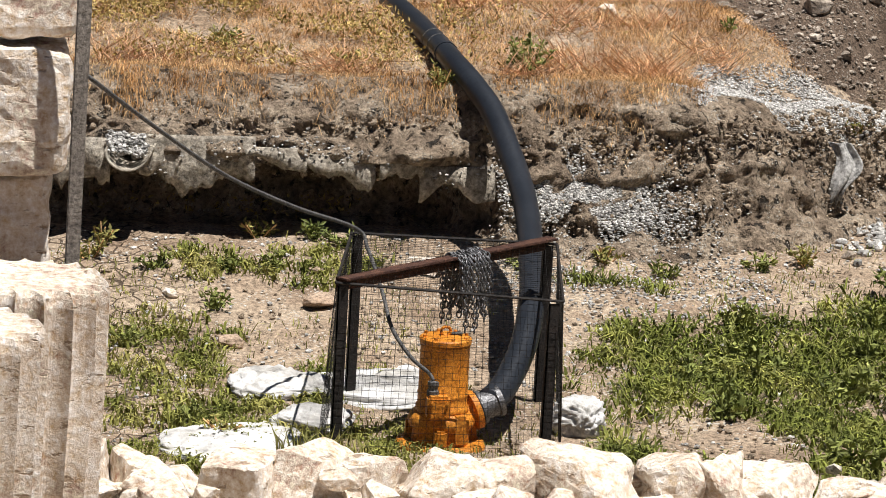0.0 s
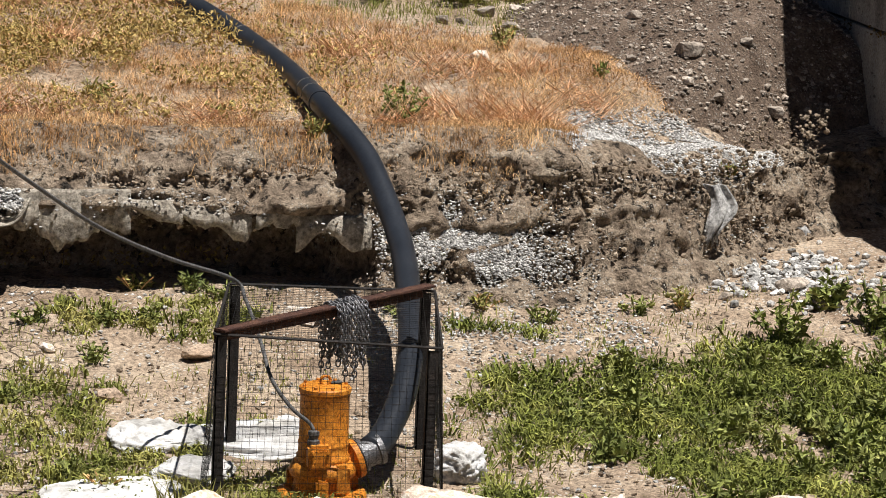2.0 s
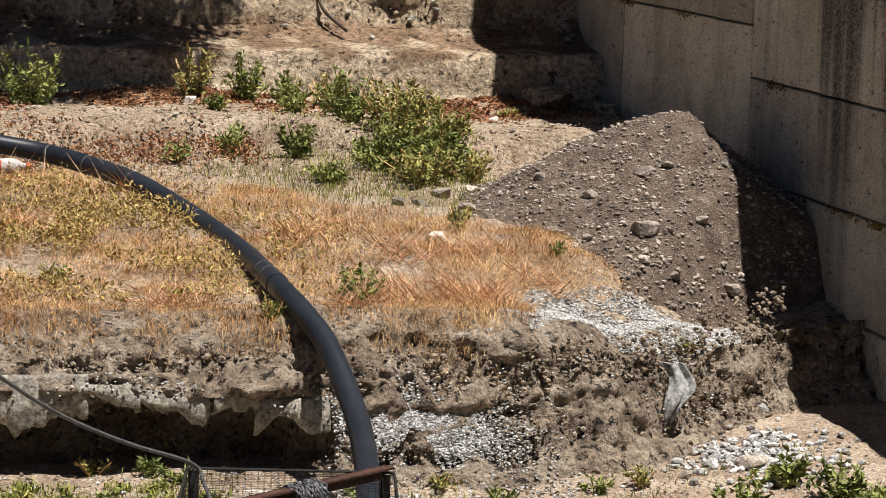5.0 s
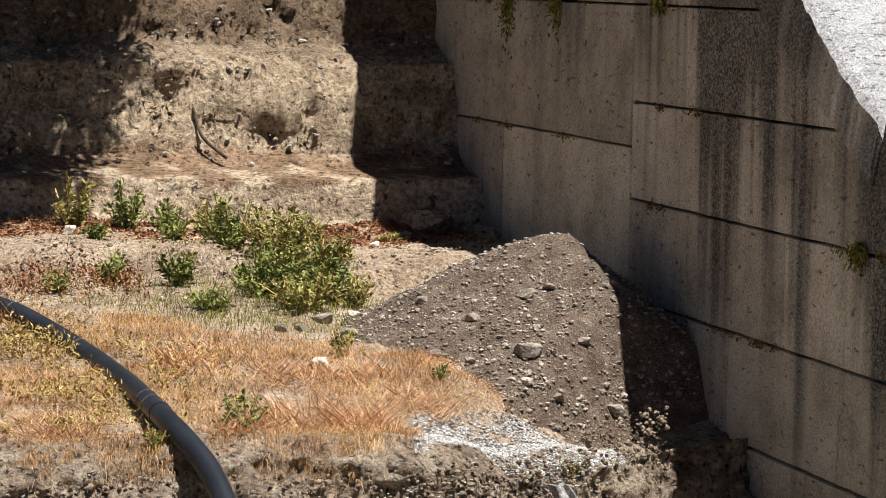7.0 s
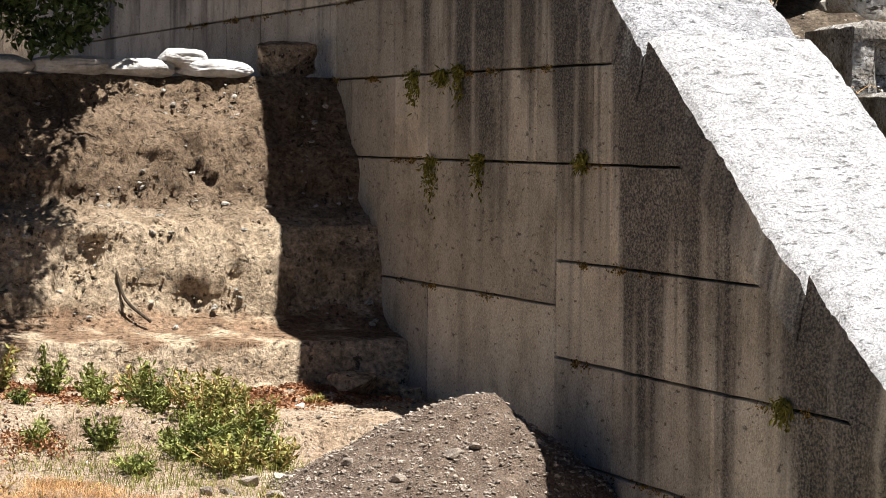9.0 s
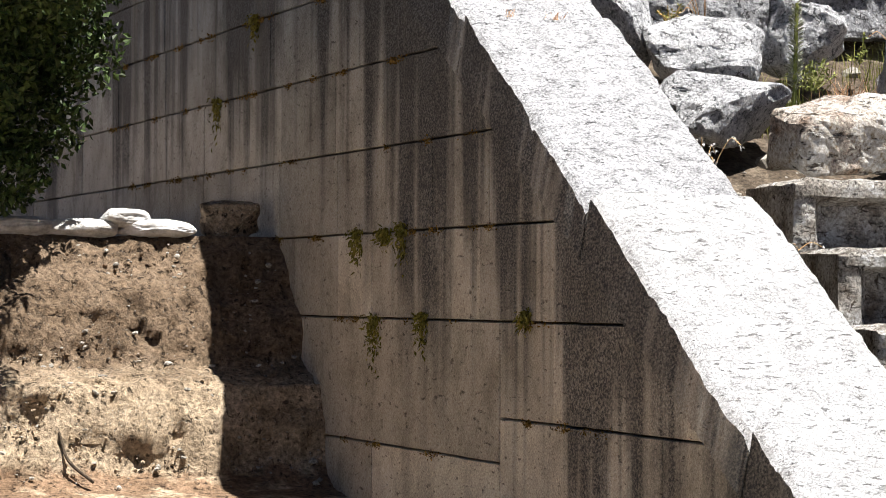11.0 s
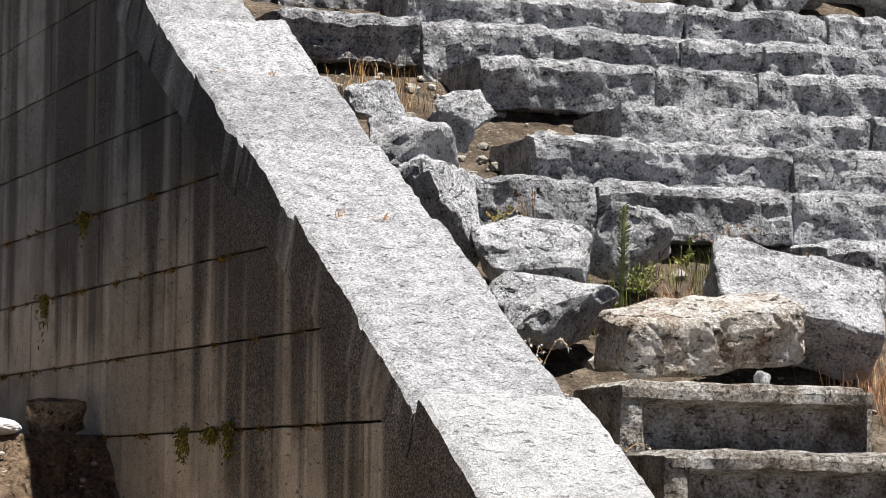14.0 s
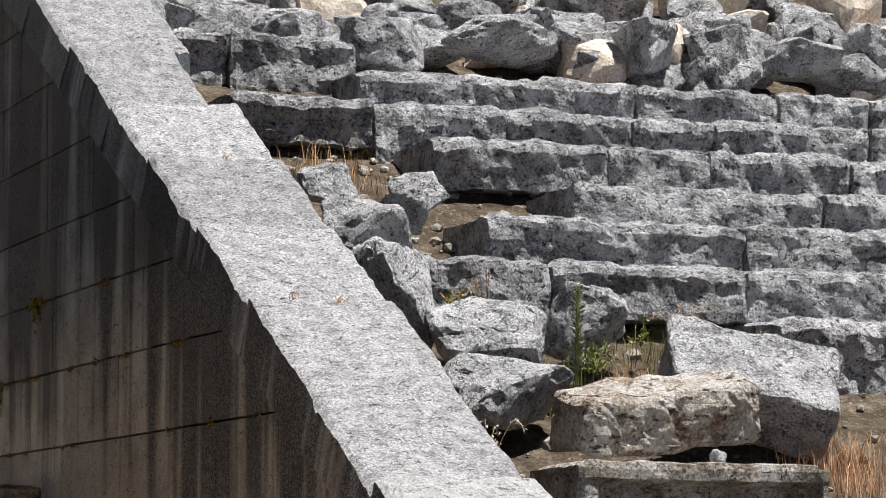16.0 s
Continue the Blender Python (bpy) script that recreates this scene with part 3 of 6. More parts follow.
bank("earth_bank_front", -8.0, 0.15, front_profile, M_BANK, "undercut grey earth bank with pebbles and torn cloth at its foot", seed=3, amp=0.075, step=0.02)


def back_profile(x):
    f = float(ground_z(x, -2.4))
    pts = [(-2.3, f - 0.1), (-2.16, f + 0.04), (-2.10, 1.93), (-1.60, 1.99), (-1.42, 2.08), (-1.17, 2.72), (-0.75, 2.86), (-0.45, 3.3), (0.12, 3.86), (0.9, 3.83)]
    out = []
    for a, b, n in zip(pts, pts[1:], (3, 6, 8, 5, 8, 10, 10, 14, 8)):
        out += [(a[0] + (b[0] - a[0]) * k / n, a[1] + (b[1] - a[1]) * k / n) for k in range(n)]
    return out + [pts[-1]]


bank("earth_bank_back", -8.0, 0.1, back_profile, M_CLAY, "tall pale clay bank with a ledge at its foot", seed=8, amp=0.075, step=0.026)


# ---- retaining wall ----
SLOPE = 0.508


def cope_z(y):
    return 7.6 + SLOPE * y


def clip(poly, keep):
    """Cut a polygon of (y, z) by the line keep(p) >= 0."""
    out = []
    for a, b in zip(poly, poly[1:] + poly[:1]):
        ka, kb = keep(a), keep(b)
        if ka >= 0:
            out.append(a)
        if (ka >= 0) != (kb >= 0):
            t = ka / (ka - kb)
            out.append((a[0] + (b[0] - a[0]) * t, a[1] + (b[1] - a[1]) * t))
    return out


def inset(poly, d):
    c = (sum(p[0] for p in poly) / len(poly), sum(p[1] for p in poly) / len(poly))
    out = []
    n = len(poly)
    for i in range(n):
        a, b, e = poly[i - 1], poly[i], poly[(i + 1) % n]
        u = Vector((b[0] - a[0], b[1] - a[1])).normalized()
        w = Vector((e[0] - b[0], e[1] - b[1])).normalized()
        n1, n2 = Vector((-u.y, u.x)), Vector((-w.y, w.x))
        k = (n1 + n2) / max(0.3, 1 + n1.dot(n2))
        q = Vector(b) + k * d
        out.append((q.x, q.y))
    return out


wall = thing("wall_retaining", (0, 0, 0), "tall retaining wall of weathered limestone ashlar with dark streaks", "wall", kind="structure")
core = clip([(-13, -0.6), (16, -0.6), (16, 16), (-13, 16)], lambda p: 7.22 + SLOPE * p[0] - p[1])
cv = [(0.09, y, z) for y, z in core] + [(0.99, y, z) for y, z in core]
n = len(core)
mesh_object("core", cv, [list(range(n))[::-1], list(range(n, 2 * n))] + [(i, (i + 1) % n, n + (i + 1) % n, n + i) for i in range(n)], M_JOINT, wall)


def wall_block(poly, proud):
    area = sum(a[0] * b[1] - b[0] * a[1] for a, b in zip(poly, poly[1:] + poly[:1]))
    if len(poly) < 3 or abs(area) < 0.03:
        return
    if area < 0:
        poly = poly[::-1]
    poly = [(y + 0.005 * noise.noise((y * 9, z * 9, 1)), z + 0.005 * noise.noise((y * 5, z * 9, 7))) for y, z in resample(poly + poly[:1], 0.16)[:-1]]
    poly = inset(poly, 0.003)
    fr = inset(poly, 0.005)
    n = len(poly)
    v = [(0.3, y, z) for y, z in poly] + [(0.012 - proud, y, z) for y, z in poly] + [(-proud, y, z) for y, z in fr]
    fs = [tuple(range(2 * n, 3 * n))[::-1]]
    for i in range(n):
        j = (i + 1) % n
        fs += [(i, j, n + j, n + i), (n + i, n + j, 2 * n + j, 2 * n + i)]
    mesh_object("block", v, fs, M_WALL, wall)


COURSES = [-0.4, 0.22, 0.82, 1.43, 2.05, 2.65, 3.25, 3.85, 4.45, 5.05, 5.64, 6.2, 6.8, 7.4, 8.0, 8.6, 9.2, 9.8, 10.4, 11.0, 11.6, 12.2, 12.8, 13.4, 14.0]
lay = random.Random(5)
for k, (z0, z1) in enumerate(zip(COURSES, COURSES[1:])):
    y = -12.9 + (k % 2) * 0.6
    joints = [-13.0]
    fixed = {6: [-6.2, -5.1, -3.9, -2.6, -1.7, -0.4], 5: [-9.3, -7.6, -6.5, -5.5, 1.5], 4: [-8.3, -6.9, -5.5, -0.7, 1.5], 3: [-9.6, -8.2, -6.6, -5.5, -2.6, 1.5]}.get(k, [])
    while y < 15:
        y += lay.uniform(1.05, 1.75)
        if not any(abs(y - q) < 0.8 for q in fixed) and not (fixed and fixed[0] < y < fixed[-1]):
            joints.append(y)
    joints = sorted(joints + fixed) + [16.0]
    for a, b in zip(joints, joints[1:]):
        lo, hi = z0, z1
        if -5.51 < a < 1.49 and k in (3, 4, 5):
            # a deeper course runs beside the earth bank
            if k == 5:
                continue
            lo, hi = (1.43, 2.37) if k == 3 else (2.37, 3.25)
        poly = clip([(a, lo + 0.003), (b, lo + 0.003), (b, hi - 0.003), (a, hi - 0.003)], lambda p: 7.24 + SLOPE * p[0] - p[1])
        if len(poly) > 2:
            wall_block(poly, lay.uniform(0.0, 0.012))

# coping slabs laid on the slope
COPE_JOINTS = [-13.0, -11.7, -9.43, -7.02, -4.63, -3.44, -2.2, -1.1, 0.2, 1.5, 2.9, 4.4, 6.0, 8.0, 10.5, 13.0, 16.0]
for k, (a, b) in enumerate(zip(COPE_JOINTS, COPE_JOINTS[1:])):
    ny_, nx_ = max(6, int((b - a) / 0.03)), 34
    ys = np.linspace(a + 0.018, b - 0.018, ny_)
    xs = np.linspace(0, 1, nx_)
    X0 = (0.02 if b < -2 else 0.04) + 0.008 * vnoise(np.array([k * 1.7]), np.array([0.3]), 4)[0]
    X1 = (0.86 if a == -1.1 else 1.05) + 0.03 * vnoise(np.array([k * 2.1]), np.array([0.7]), 6)[0]
    tilt = 0.12 if b - a > 1.5 else 0.06
    TY, TX = np.meshgrid(ys, xs, indexing="ij")
    edge = (0.014 * fbm(TY * 4.3, TY * 0 + k, 31) + 0.002 * fbm(TY * 9, TX * 9, 33, 2)) * (np.abs(TX - 0.5) * 2) ** 8 * (0.7 + 0.6 * vnoise(TY * 1.7, TY * 0 + 5, 8))
    PX = X0 + (X1 - X0) * TX + np.where(TX < 0.5, 1, -1) * np.abs(edge)
    u = (TY - a) / (b - a)
    PZ = cope_z(TY) - tilt * (1 - u)
    PZ = PZ + 0.018 * fbm(PX * 3, TY * 3, k) + 0.010 * fbm(PX * 12, TY * 12, k + 3, 3) + 0.006 * fbm(PX * 26, TY * 26, k + 7, 2) - 0.02 * np.clip(1 - np.abs(fbm(PX * 3.3, TY * 2.1, k + 11, 4)) * 22, 0, 1)
    rim = np.minimum(np.minimum(TX, 1 - TX) * (X1 - X0), np.minimum(TY - a, b - TY))
    PZ = PZ - 0.03 * np.exp(-rim / 0.02) * (1 + 0.5 * vnoise(TY * 3, PX * 3, 9))
    PZ = PZ - 0.05 * np.exp(-TX / 0.05) * (0.5 + 0.5 * vnoise(TY * 2.3, PX * 2, 14))
    top = np.stack([PX, TY, PZ], -1).reshape(-1, 3)
    # the left side leans back from the wall's face up to the worn edge
    PB = np.where(TX < 0.02, -0.024, PX)
    bot = np.stack([PB, TY, cope_z(TY) - 0.42], -1).reshape(-1, 3)
    nv = len(top)
    fs = []
    for i in range(ny_ - 1):
        for j in range(nx_ - 1):
            q = i * nx_ + j
            fs.append((q, q + 1, q + nx_ + 1, q + nx_))
    ring = [j for j in range(nx_)] + [i * nx_ + nx_ - 1 for i in range(1, ny_)] + [(ny_ - 1) * nx_ + j for j in range(nx_ - 2, -1, -1)] + [i * nx_ for i in range(ny_ - 2, 0, -1)]
    fs += [(p, nv + p, nv + q, q) for p, q in zip(ring, ring[1:] + ring[:1])]
    slab = mesh_object("coping_slab", np.vstack([top, bot]), fs, M_COPE_PALE if b < -7 else M_COPE, wall, smooth=False)
    slab.data.materials.append(M_WALL)
    nt = (ny_ - 1) * (nx_ - 1)
    slab.data.polygons.foreach_set("material_index", [0] * nt + [1] * (len(fs) - nt))


# ---- theatre seats ----
def seat_block(length, seed, height=0.6, depth=1.0, hollow=0.0):
    """Seat with a projecting worn lip and a recessed foot."""
    r = random.Random(seed)
    lip, back = r.uniform(0.11, 0.2), r.uniform(0.11, 0.2)
    if hollow:
        lip, back = 0.11, hollow
    lean = r.uniform(0.0, 0.07)
    if hollow:
        prof = [(0.03, 0), (0.005, -0.01), (-0.005, -0.05), (0.0, -lip), (back, -lip - 0.05), (back + 0.005, -height * 0.7), (back * 0.75, -height), (depth, -height), (depth, -0.01), (0.5, 0.0), (0.25, 0.005)]
    else:
        prof = [(0.17, 0), (0.07, -0.015), (0.02, -0.05), (0.0, -0.11), (lean * 0.7, -height * 0.5), (lean, -height), (depth, -height), (depth, -0.01), (0.5, 0.0)]
    ring = resample(prof + prof[:1], 0.045)[:-1]
    nl = max(4, int(length / 0.045))
    v = []
    for i in range(nl + 1):
        x = length * i / nl
        e = min(x, length - x)
        solid = 1 - min(1.0, max(0.0, (x - 0.15) / 0.06)) * min(1.0, max(0.0, (length - x - 0.05) / 0.04)) if hollow else 0.0
        for y, z in ring:
            if hollow and 0.012 < y < 0.4 and z < -0.05:
                y = 0.012 + (y - 0.012) * (1 - solid)
            p = Vector((x, y, z))
            s = Vector((x + seed * 3.3, y, z))
            front = 1.0 if y < 0.3 else 0.35
            nn = noise.noise_vector(s * 2.2) * 0.04 + noise.noise_vector(s * 5) * 0.045 + noise.noise_vector(s * 11) * 0.022 + noise.noise_vector(s * 31) * 0.006
            nn = nn * (0.45 if hollow else 1.0)
            p.y += nn.y * front
            p.z += nn.z * front * 0.8 + (-0.03 if z > -0.03 and e < 0.05 else 0)
            if e < 0.03:
                p.y += 0.02 if y < 0.05 else 0
            v.append(p)
    m = len(ring)
    fs = [tuple(range(m)), tuple(range(nl * m, nl * m + m))[::-1]]
    for i in range(nl):
        for j in range(m):
            k = (j + 1) % m
            fs.append((i * m + j, (i + 1) * m + j, (i + 1) * m + k, i * m + k))
    return v, fs


ROWS = [(2.3, 8.25, [1.46, 2.05, 3.24]), (1.5, 7.86, [3.0, 4.69, 5.66, 7.08, 8.02, 9.3]), (0.67, 7.44, [1.53, 2.82, 4.03, 5.22, 6.02, 7.56, 9.0]),
        (-0.24, 7.03, [3.0, 4.57, 5.52, 6.87, 8.2]), (-1.21, 6.58, [3.84, 6.09, 7.6]), (-1.97, 6.19, [2.8, 4.98, 6.9]),
        (-2.8, 5.76, [1.85, 2.96, 4.56, 6.5]), (-3.6, 5.32, [4.45, 6.0])]
seed = 100
for y, z, xs in ROWS:
    for a, b in zip(xs, xs[1:]):
        seed += 1
        # some seats are broken short below, with a dark gap under them
        v, fs = seat_block(b - a - 0.025, seed, 0.42 if (y, a) in ((-0.24, 3.0), (0.67, 1.53), (-2.8, 2.96)) else 0.6)
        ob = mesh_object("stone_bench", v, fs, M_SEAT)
        r = random.Random(seed)
        ob.matrix_world = pose(a, y + r.uniform(-0.03, 0.03), z + r.uniform(-0.015, 0.015), r.uniform(-1.5, 1.5), r.uniform(-0.5, 0.5), r.uniform(-1.0, 1.0))
        tagged(ob, "weathered grey limestone theatre bench with a worn lip", "stone bench", "theatre rows")

for y, z, a, b in [(-6.0, 4.14, 1.76, 3.52), (-6.9, 3.70, 1.66, 3.4), (-7.8, 3.25, 1.5, 3.3), (-8.7, 2.8, 1.45, 3.2)]:
    seed += 1
    v, fs = seat_block(b - a, seed, 0.46, 0.8, 0.17)
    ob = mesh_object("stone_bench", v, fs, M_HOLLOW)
    ob.matrix_world = pose(a, y, z)
    tagged(ob, "broken limestone bench with a shaded hollow front", "stone bench", "lower benches")


def boulder(name, place, size, seed, mat, label, turn=(0, 0, 0), detail=4, rough=0.06, group=""):
    ob = part(name, rock(size, seed, detail, 0.8, rough), mat, smooth=False)
    ob.matrix_world = pose(*place, *turn)
    return tagged(ob, label, "boulder", group)


SLOPE_ROCKS = [((1.65, -1.5, 6.40), (0.46, 0.4, 0.34)), ((1.62, -2.5, 5.90), (0.72, 0.62, 0.58)), ((1.60, -3.05, 5.42), (0.66, 0.62, 0.86)),
               ((2.12, -3.6, 5.12), (0.78, 0.58, 0.58)), ((2.92, -3.4, 5.22), (0.66, 0.56, 0.60)), ((1.92, -4.4, 4.66), (0.92, 0.66, 0.54)),
               ((2.05, -2.1, 6.12), (0.46, 0.4, 0.34)), ((3.07, -5.3, 4.2), (0.11, 0.1, 0.12)),
               ((2.22, 3.2, 8.55), (0.52, 0.4, 0.34)), ((3.73, 3.0, 8.5), (0.48, 0.4, 0.44)), ((4.78, 2.6, 8.34), (1.5, 0.7, 0.42)), ((6.18, 2.5, 8.34), (0.95, 0.6, 0.52)),
               ((7.37, 3.2, 8.7), (0.44, 0.4, 0.36)), ((7.89, 2.7, 8.4), (0.85, 0.6, 0.42)), ((8.69, 2.7, 8.5), (0.6, 0.5, 0.56)), ((5.34, 3.3, 8.66), (0.9, 0.5, 0.34)),
               ((2.35, -1.6, 6.35), (0.4, 0.35, 0.36)), ((1.35, 2.9, 8.5), (0.5, 0.4, 0.4))]
for k, (p, s) in enumerate(SLOPE_ROCKS):
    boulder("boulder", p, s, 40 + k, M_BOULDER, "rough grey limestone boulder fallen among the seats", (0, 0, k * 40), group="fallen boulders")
ob = part("fallen_block", rough_block((1.22, 0.8, 0.46), 3, 0.05, 0.022, 0.045, 0.25), M_BOULDER)
ob.matrix_world = pose(3.70, -4.45, 4.74, 38, 13, -16)
tagged(ob, "large pale limestone slab lying tilted among boulders", "stone block")
ob = part("fallen_block", rough_block((1.46, 0.5, 0.42), 8, 0.07, 0.026, 0.045, 0.2), M_STAINED)
ob.matrix_world = pose(2.78, -4.98, 4.5, 12, -7, 10)
tagged(ob, "long broken limestone block with rusty stains", "stone block")

# ---- spoil heap ----
HEAP = (-0.60, -5.9)


def heap_rise(x, y):
    """How high the heap may stand over the terrace: it begins a step behind the edge."""
    return np.clip(y - lip_y(x) - np.interp(x, [-1.4, -0.7], [0.86, 0.5]), 0, 9) * 0.9


def heap_z(x, y):
    dx, dy = x - HEAP[0], y - HEAP[1]
    d = np.sqrt((dx * np.where(dx < 0, 0.46, 0.8)) ** 2 + (dy * np.where(dy < 0, 0.47, 0.5)) ** 2) + 0.05 * fbm(x * 2, y * 2, 17, 3)
    return 1.90 - np.maximum(d, 0.04) ** 0.93 * 0.98 + 0.02 * fbm(x * 6, y * 6, 19, 3)


hx, hy = np.meshgrid(np.arange(-2.8, 0.03, 0.035), np.arange(-8.6, -3.6, 0.035))
over = heap_rise(hx, hy)
hz = np.where(hy > lip_y(hx) + 0.44, np.clip(heap_z(hx, hy), ground_z(hx, hy) - 0.05, ground_z(hx, np.maximum(hy, lip_y(hx) + 0.5)) + over), ground_z(hx, hy) - 0.08)
nx, ny = hx.shape[1], hx.shape[0]
ii = (np.arange(ny - 1)[:, None] * nx + np.arange(nx - 1)[None, :]).ravel()
heap = mesh_object("earth_mound", np.stack([hx.ravel(), hy.ravel(), hz.ravel()], 1), np.stack([ii, ii + 1, ii + nx + 1, ii + nx], 1).tolist(), M_HEAP, smooth=True)
tagged(heap, "conical heap of dark brown stony spoil against the wall", "spoil heap")


# ---- plants, pebbles: builders ----
def blades(name, base, length, width, lean, mat, label, category="grass", droop=0.25, rise=1.0, heading=None):
    """Many grass blades as one mesh. base: n x 3, length and width: n, lean: spread of the tips."""
    n = len(base)
    a = rng.uniform(0, math.tau, n)
    side = np.stack([np.cos(a), np.sin(a), np.zeros(n)], 1) * width[:, None]
    b = rng.uniform(0, math.tau, n) if heading is None else heading
    lean = lean + np.zeros(n)
    out = np.stack([np.cos(b), np.sin(b), np.zeros(n)], 1) * (rng.uniform(0.2, 1, n) * lean)[:, None]
    up = np.array([0, 0, 1.0]) * rise
    mid = base + (out * 0.35 + up * 0.6) * length[:, None]
    tip = base + (out + up * ((1 - droop * rng.uniform(0, 1, n)) * np.sqrt(np.clip(1.2 - lean * 0.5, 0.2, 1)))[:, None]) * length[:, None]
    v = np.stack([base - side, base + side, mid + side * 0.7, mid - side * 0.7, tip], 1).reshape(-1, 3)
    k = np.arange(n) * 5
    quads = np.stack([k, k + 1, k + 2, k + 3], 1).tolist()
    tris = np.stack([k + 3, k + 2, k + 4], 1).tolist()
    ob = mesh_object(name, v, quads + tris, mat)
    return tagged(ob, label, category, kind="stuff")


ICO = bmesh.new()
bmesh.ops.create_icosphere(ICO, subdivisions=1, radius=1)
ICO_V = np.array([v.co[:] for v in ICO.verts])
ICO_F = np.array([[v.index for v in q.verts] for q in ICO.faces])
ICO.free()


def pebbles(name, centre, size, mat, label, flat=0.65, kind="stuff"):
    """Angular small stones as one mesh. centre: n x 3, size: n."""
    n = len(centre)
    v = ICO_V[None] * rng.uniform(0.72, 1.2, (n, len(ICO_V), 1))
    sc = np.stack([rng.uniform(0.8, 1.35, n), rng.uniform(0.7, 1.1, n), rng.uniform(flat * 0.7, flat * 1.25, n)], 1)
    v = v * sc[:, None, :]
    a = rng.uniform(0, math.tau, n)
    c, s = np.cos(a)[:, None], np.sin(a)[:, None]
    t = rng.normal(0, 0.35, n)
    ct, st = np.cos(t)[:, None], np.sin(t)[:, None]
    y, z = v[..., 1] * ct - v[..., 2] * st, v[..., 1] * st + v[..., 2] * ct
    v = np.stack([v[..., 0] * c - y * s, v[..., 0] * s + y * c, z], -1) * size[:, None, None] + centre[:, None, :]
    fs = (ICO_F[None] + (np.arange(n) * len(ICO_V))[:, None, None]).reshape(-1, 3)
    ob = mesh_object(name, v.reshape(-1, 3), fs.tolist(), mat)
    return tagged(ob, label, "stones", kind=kind)


def leaf_mesh(points, direction, length, width):
    """Folded diamond leaves. Returns vertices and faces."""
    n = len(points)
    d = direction / np.linalg.norm(direction, axis=1)[:, None]
    r = rng.normal(size=(n, 3))
    s = np.cross(d, r)
    s /= np.linalg.norm(s, axis=1)[:, None]
    f = np.cross(s, d)
    m = points + d * (length * 0.45)[:, None]
    v = np.stack([points, m + s * width[:, None] + f * (width * 0.4)[:, None], points + d * length[:, None], m - s * width[:, None] + f * (width * 0.4)[:, None]], 1).reshape(-1, 3)
    k = np.arange(n) * 4
    return v, np.concatenate([np.stack([k, k + 1, k + 2], 1), np.stack([k, k + 2, k + 3], 1)]).tolist()


def weed(name, place, radius, height, count, leaf, mat, label, category="weed", stems=9, group="", droop=0.0):
    """A bushy weed: thin stems with leaves all along them."""
    root = thing(name, place, label, category, group)
    bm = bmesh.new()
    pts, dirs = [], []
    for k in range(stems):
        a = rng.uniform(0, math.tau)
        r = radius * math.sqrt(rng.uniform(0.02, 1))
        h = height * rng.uniform(0.35, 1.1) * (1 - 0.35 * (r / radius) ** 2)
        e = Vector((math.cos(a) * r, math.sin(a) * r, h))
        line = smooth_line([(0.15 * e.x, 0.15 * e.y, -0.02), (e.x * 0.6, e.y * 0.6, h * 0.5), tuple(e)], 4)
        tube(line, 0.0035, 4, bm, False)
        m = max(3, count // stems)
        t = rng.uniform(0.15, 1.0, m)
        for u in t:
            p = line[min(len(line) - 1, int(u * (len(line) - 1)))]
            pts.append(p[:])
            dirs.append((rng.normal(0, 1), rng.normal(0, 1), rng.normal(0.4 - droop, 0.6)))
    tagged(part("stem", bm, M_STRAW if mat is M_YLEAF else M_LEAF, root), kind="stuff")
    pts, dirs = np.array(pts), np.array(dirs)
    n = len(pts)
    v, fs = leaf_mesh(pts + rng.normal(0, radius * 0.06, (n, 3)), dirs, rng.uniform(0.6, 1.3, n) * leaf, rng.uniform(0.16, 0.3, n) * leaf)
    lv = mesh_object("leaves", v, fs, mat, root)
    tagged(lv, kind="stuff")
    return root


def on_ground(x, y, dz=0.0):
    return np.stack([x, y, ground_z(x, y) + dz], 1)


# ---- hose ----
PIPE = [(-3.735, -11.72, 0.2), (-3.66, -11.62, 0.235), (-3.55, -11.4, 0.33), (-3.47, -11.15, 0.43), (-3.38, -10.7, 0.53), (-3.256, -9.8, 0.692), (-3.29, -9.2, 0.949), (-3.351, -8.92, 1.065), (-3.416, -8.6, 1.146), (-3.442, -8.1, 1.186), (-3.465, -7.5, 1.214), (-3.544, -6.75, 1.26), (-3.698, -6.333, 1.344), (-3.866, -5.987, 1.42), (-4.064, -5.45, 1.454), (-4.266, -5.09, 1.483), (-4.533, -5.01, 1.527), (-4.794, -5.05, 1.556), (-5.618, -5.21, 1.53), (-6.965, -5.55, 1.488)]
hose = thing("drain_hose", (-3.7, -11.7, 0), "thick black plastic drain hose curving over the earth bank", "hose")


def under(ob, root):
    """Parent to root, keeping the world place."""
    ob.parent = root
    ob.matrix_parent_inverse = root.matrix_world.inverted()
    return ob


bpy.context.view_layer.update()
hline = smooth_line(PIPE, 8)
HOSE_Y = [q[1] for q in PIPE[4:17]]
HOSE_X = [q[0] for q in PIPE[4:17]]
under(part("hose_body", tube(hline, 0.058, 20), M_PIPE, smooth=True), hose)
for i in (70, 72, 90, 104, 112, 120):
    p, q = hline[i], hline[i + 1]
    d = (q - p).normalized()
    under(part("tie_wire", tube([p, p + d * 0.012], 0.0605, 16), M_CABLE), hose)
under(part("joint_collar", tube([hline[67], hline[68]], 0.062, 20), M_PIPE, smooth=False), hose)

# ---- pump ----
PX, PY, PZ = -3.935, -11.75, 0.0
pump = thing("water_pump", (PX, PY, PZ), "orange painted submersible drainage pump standing in a wire cage", "pump")


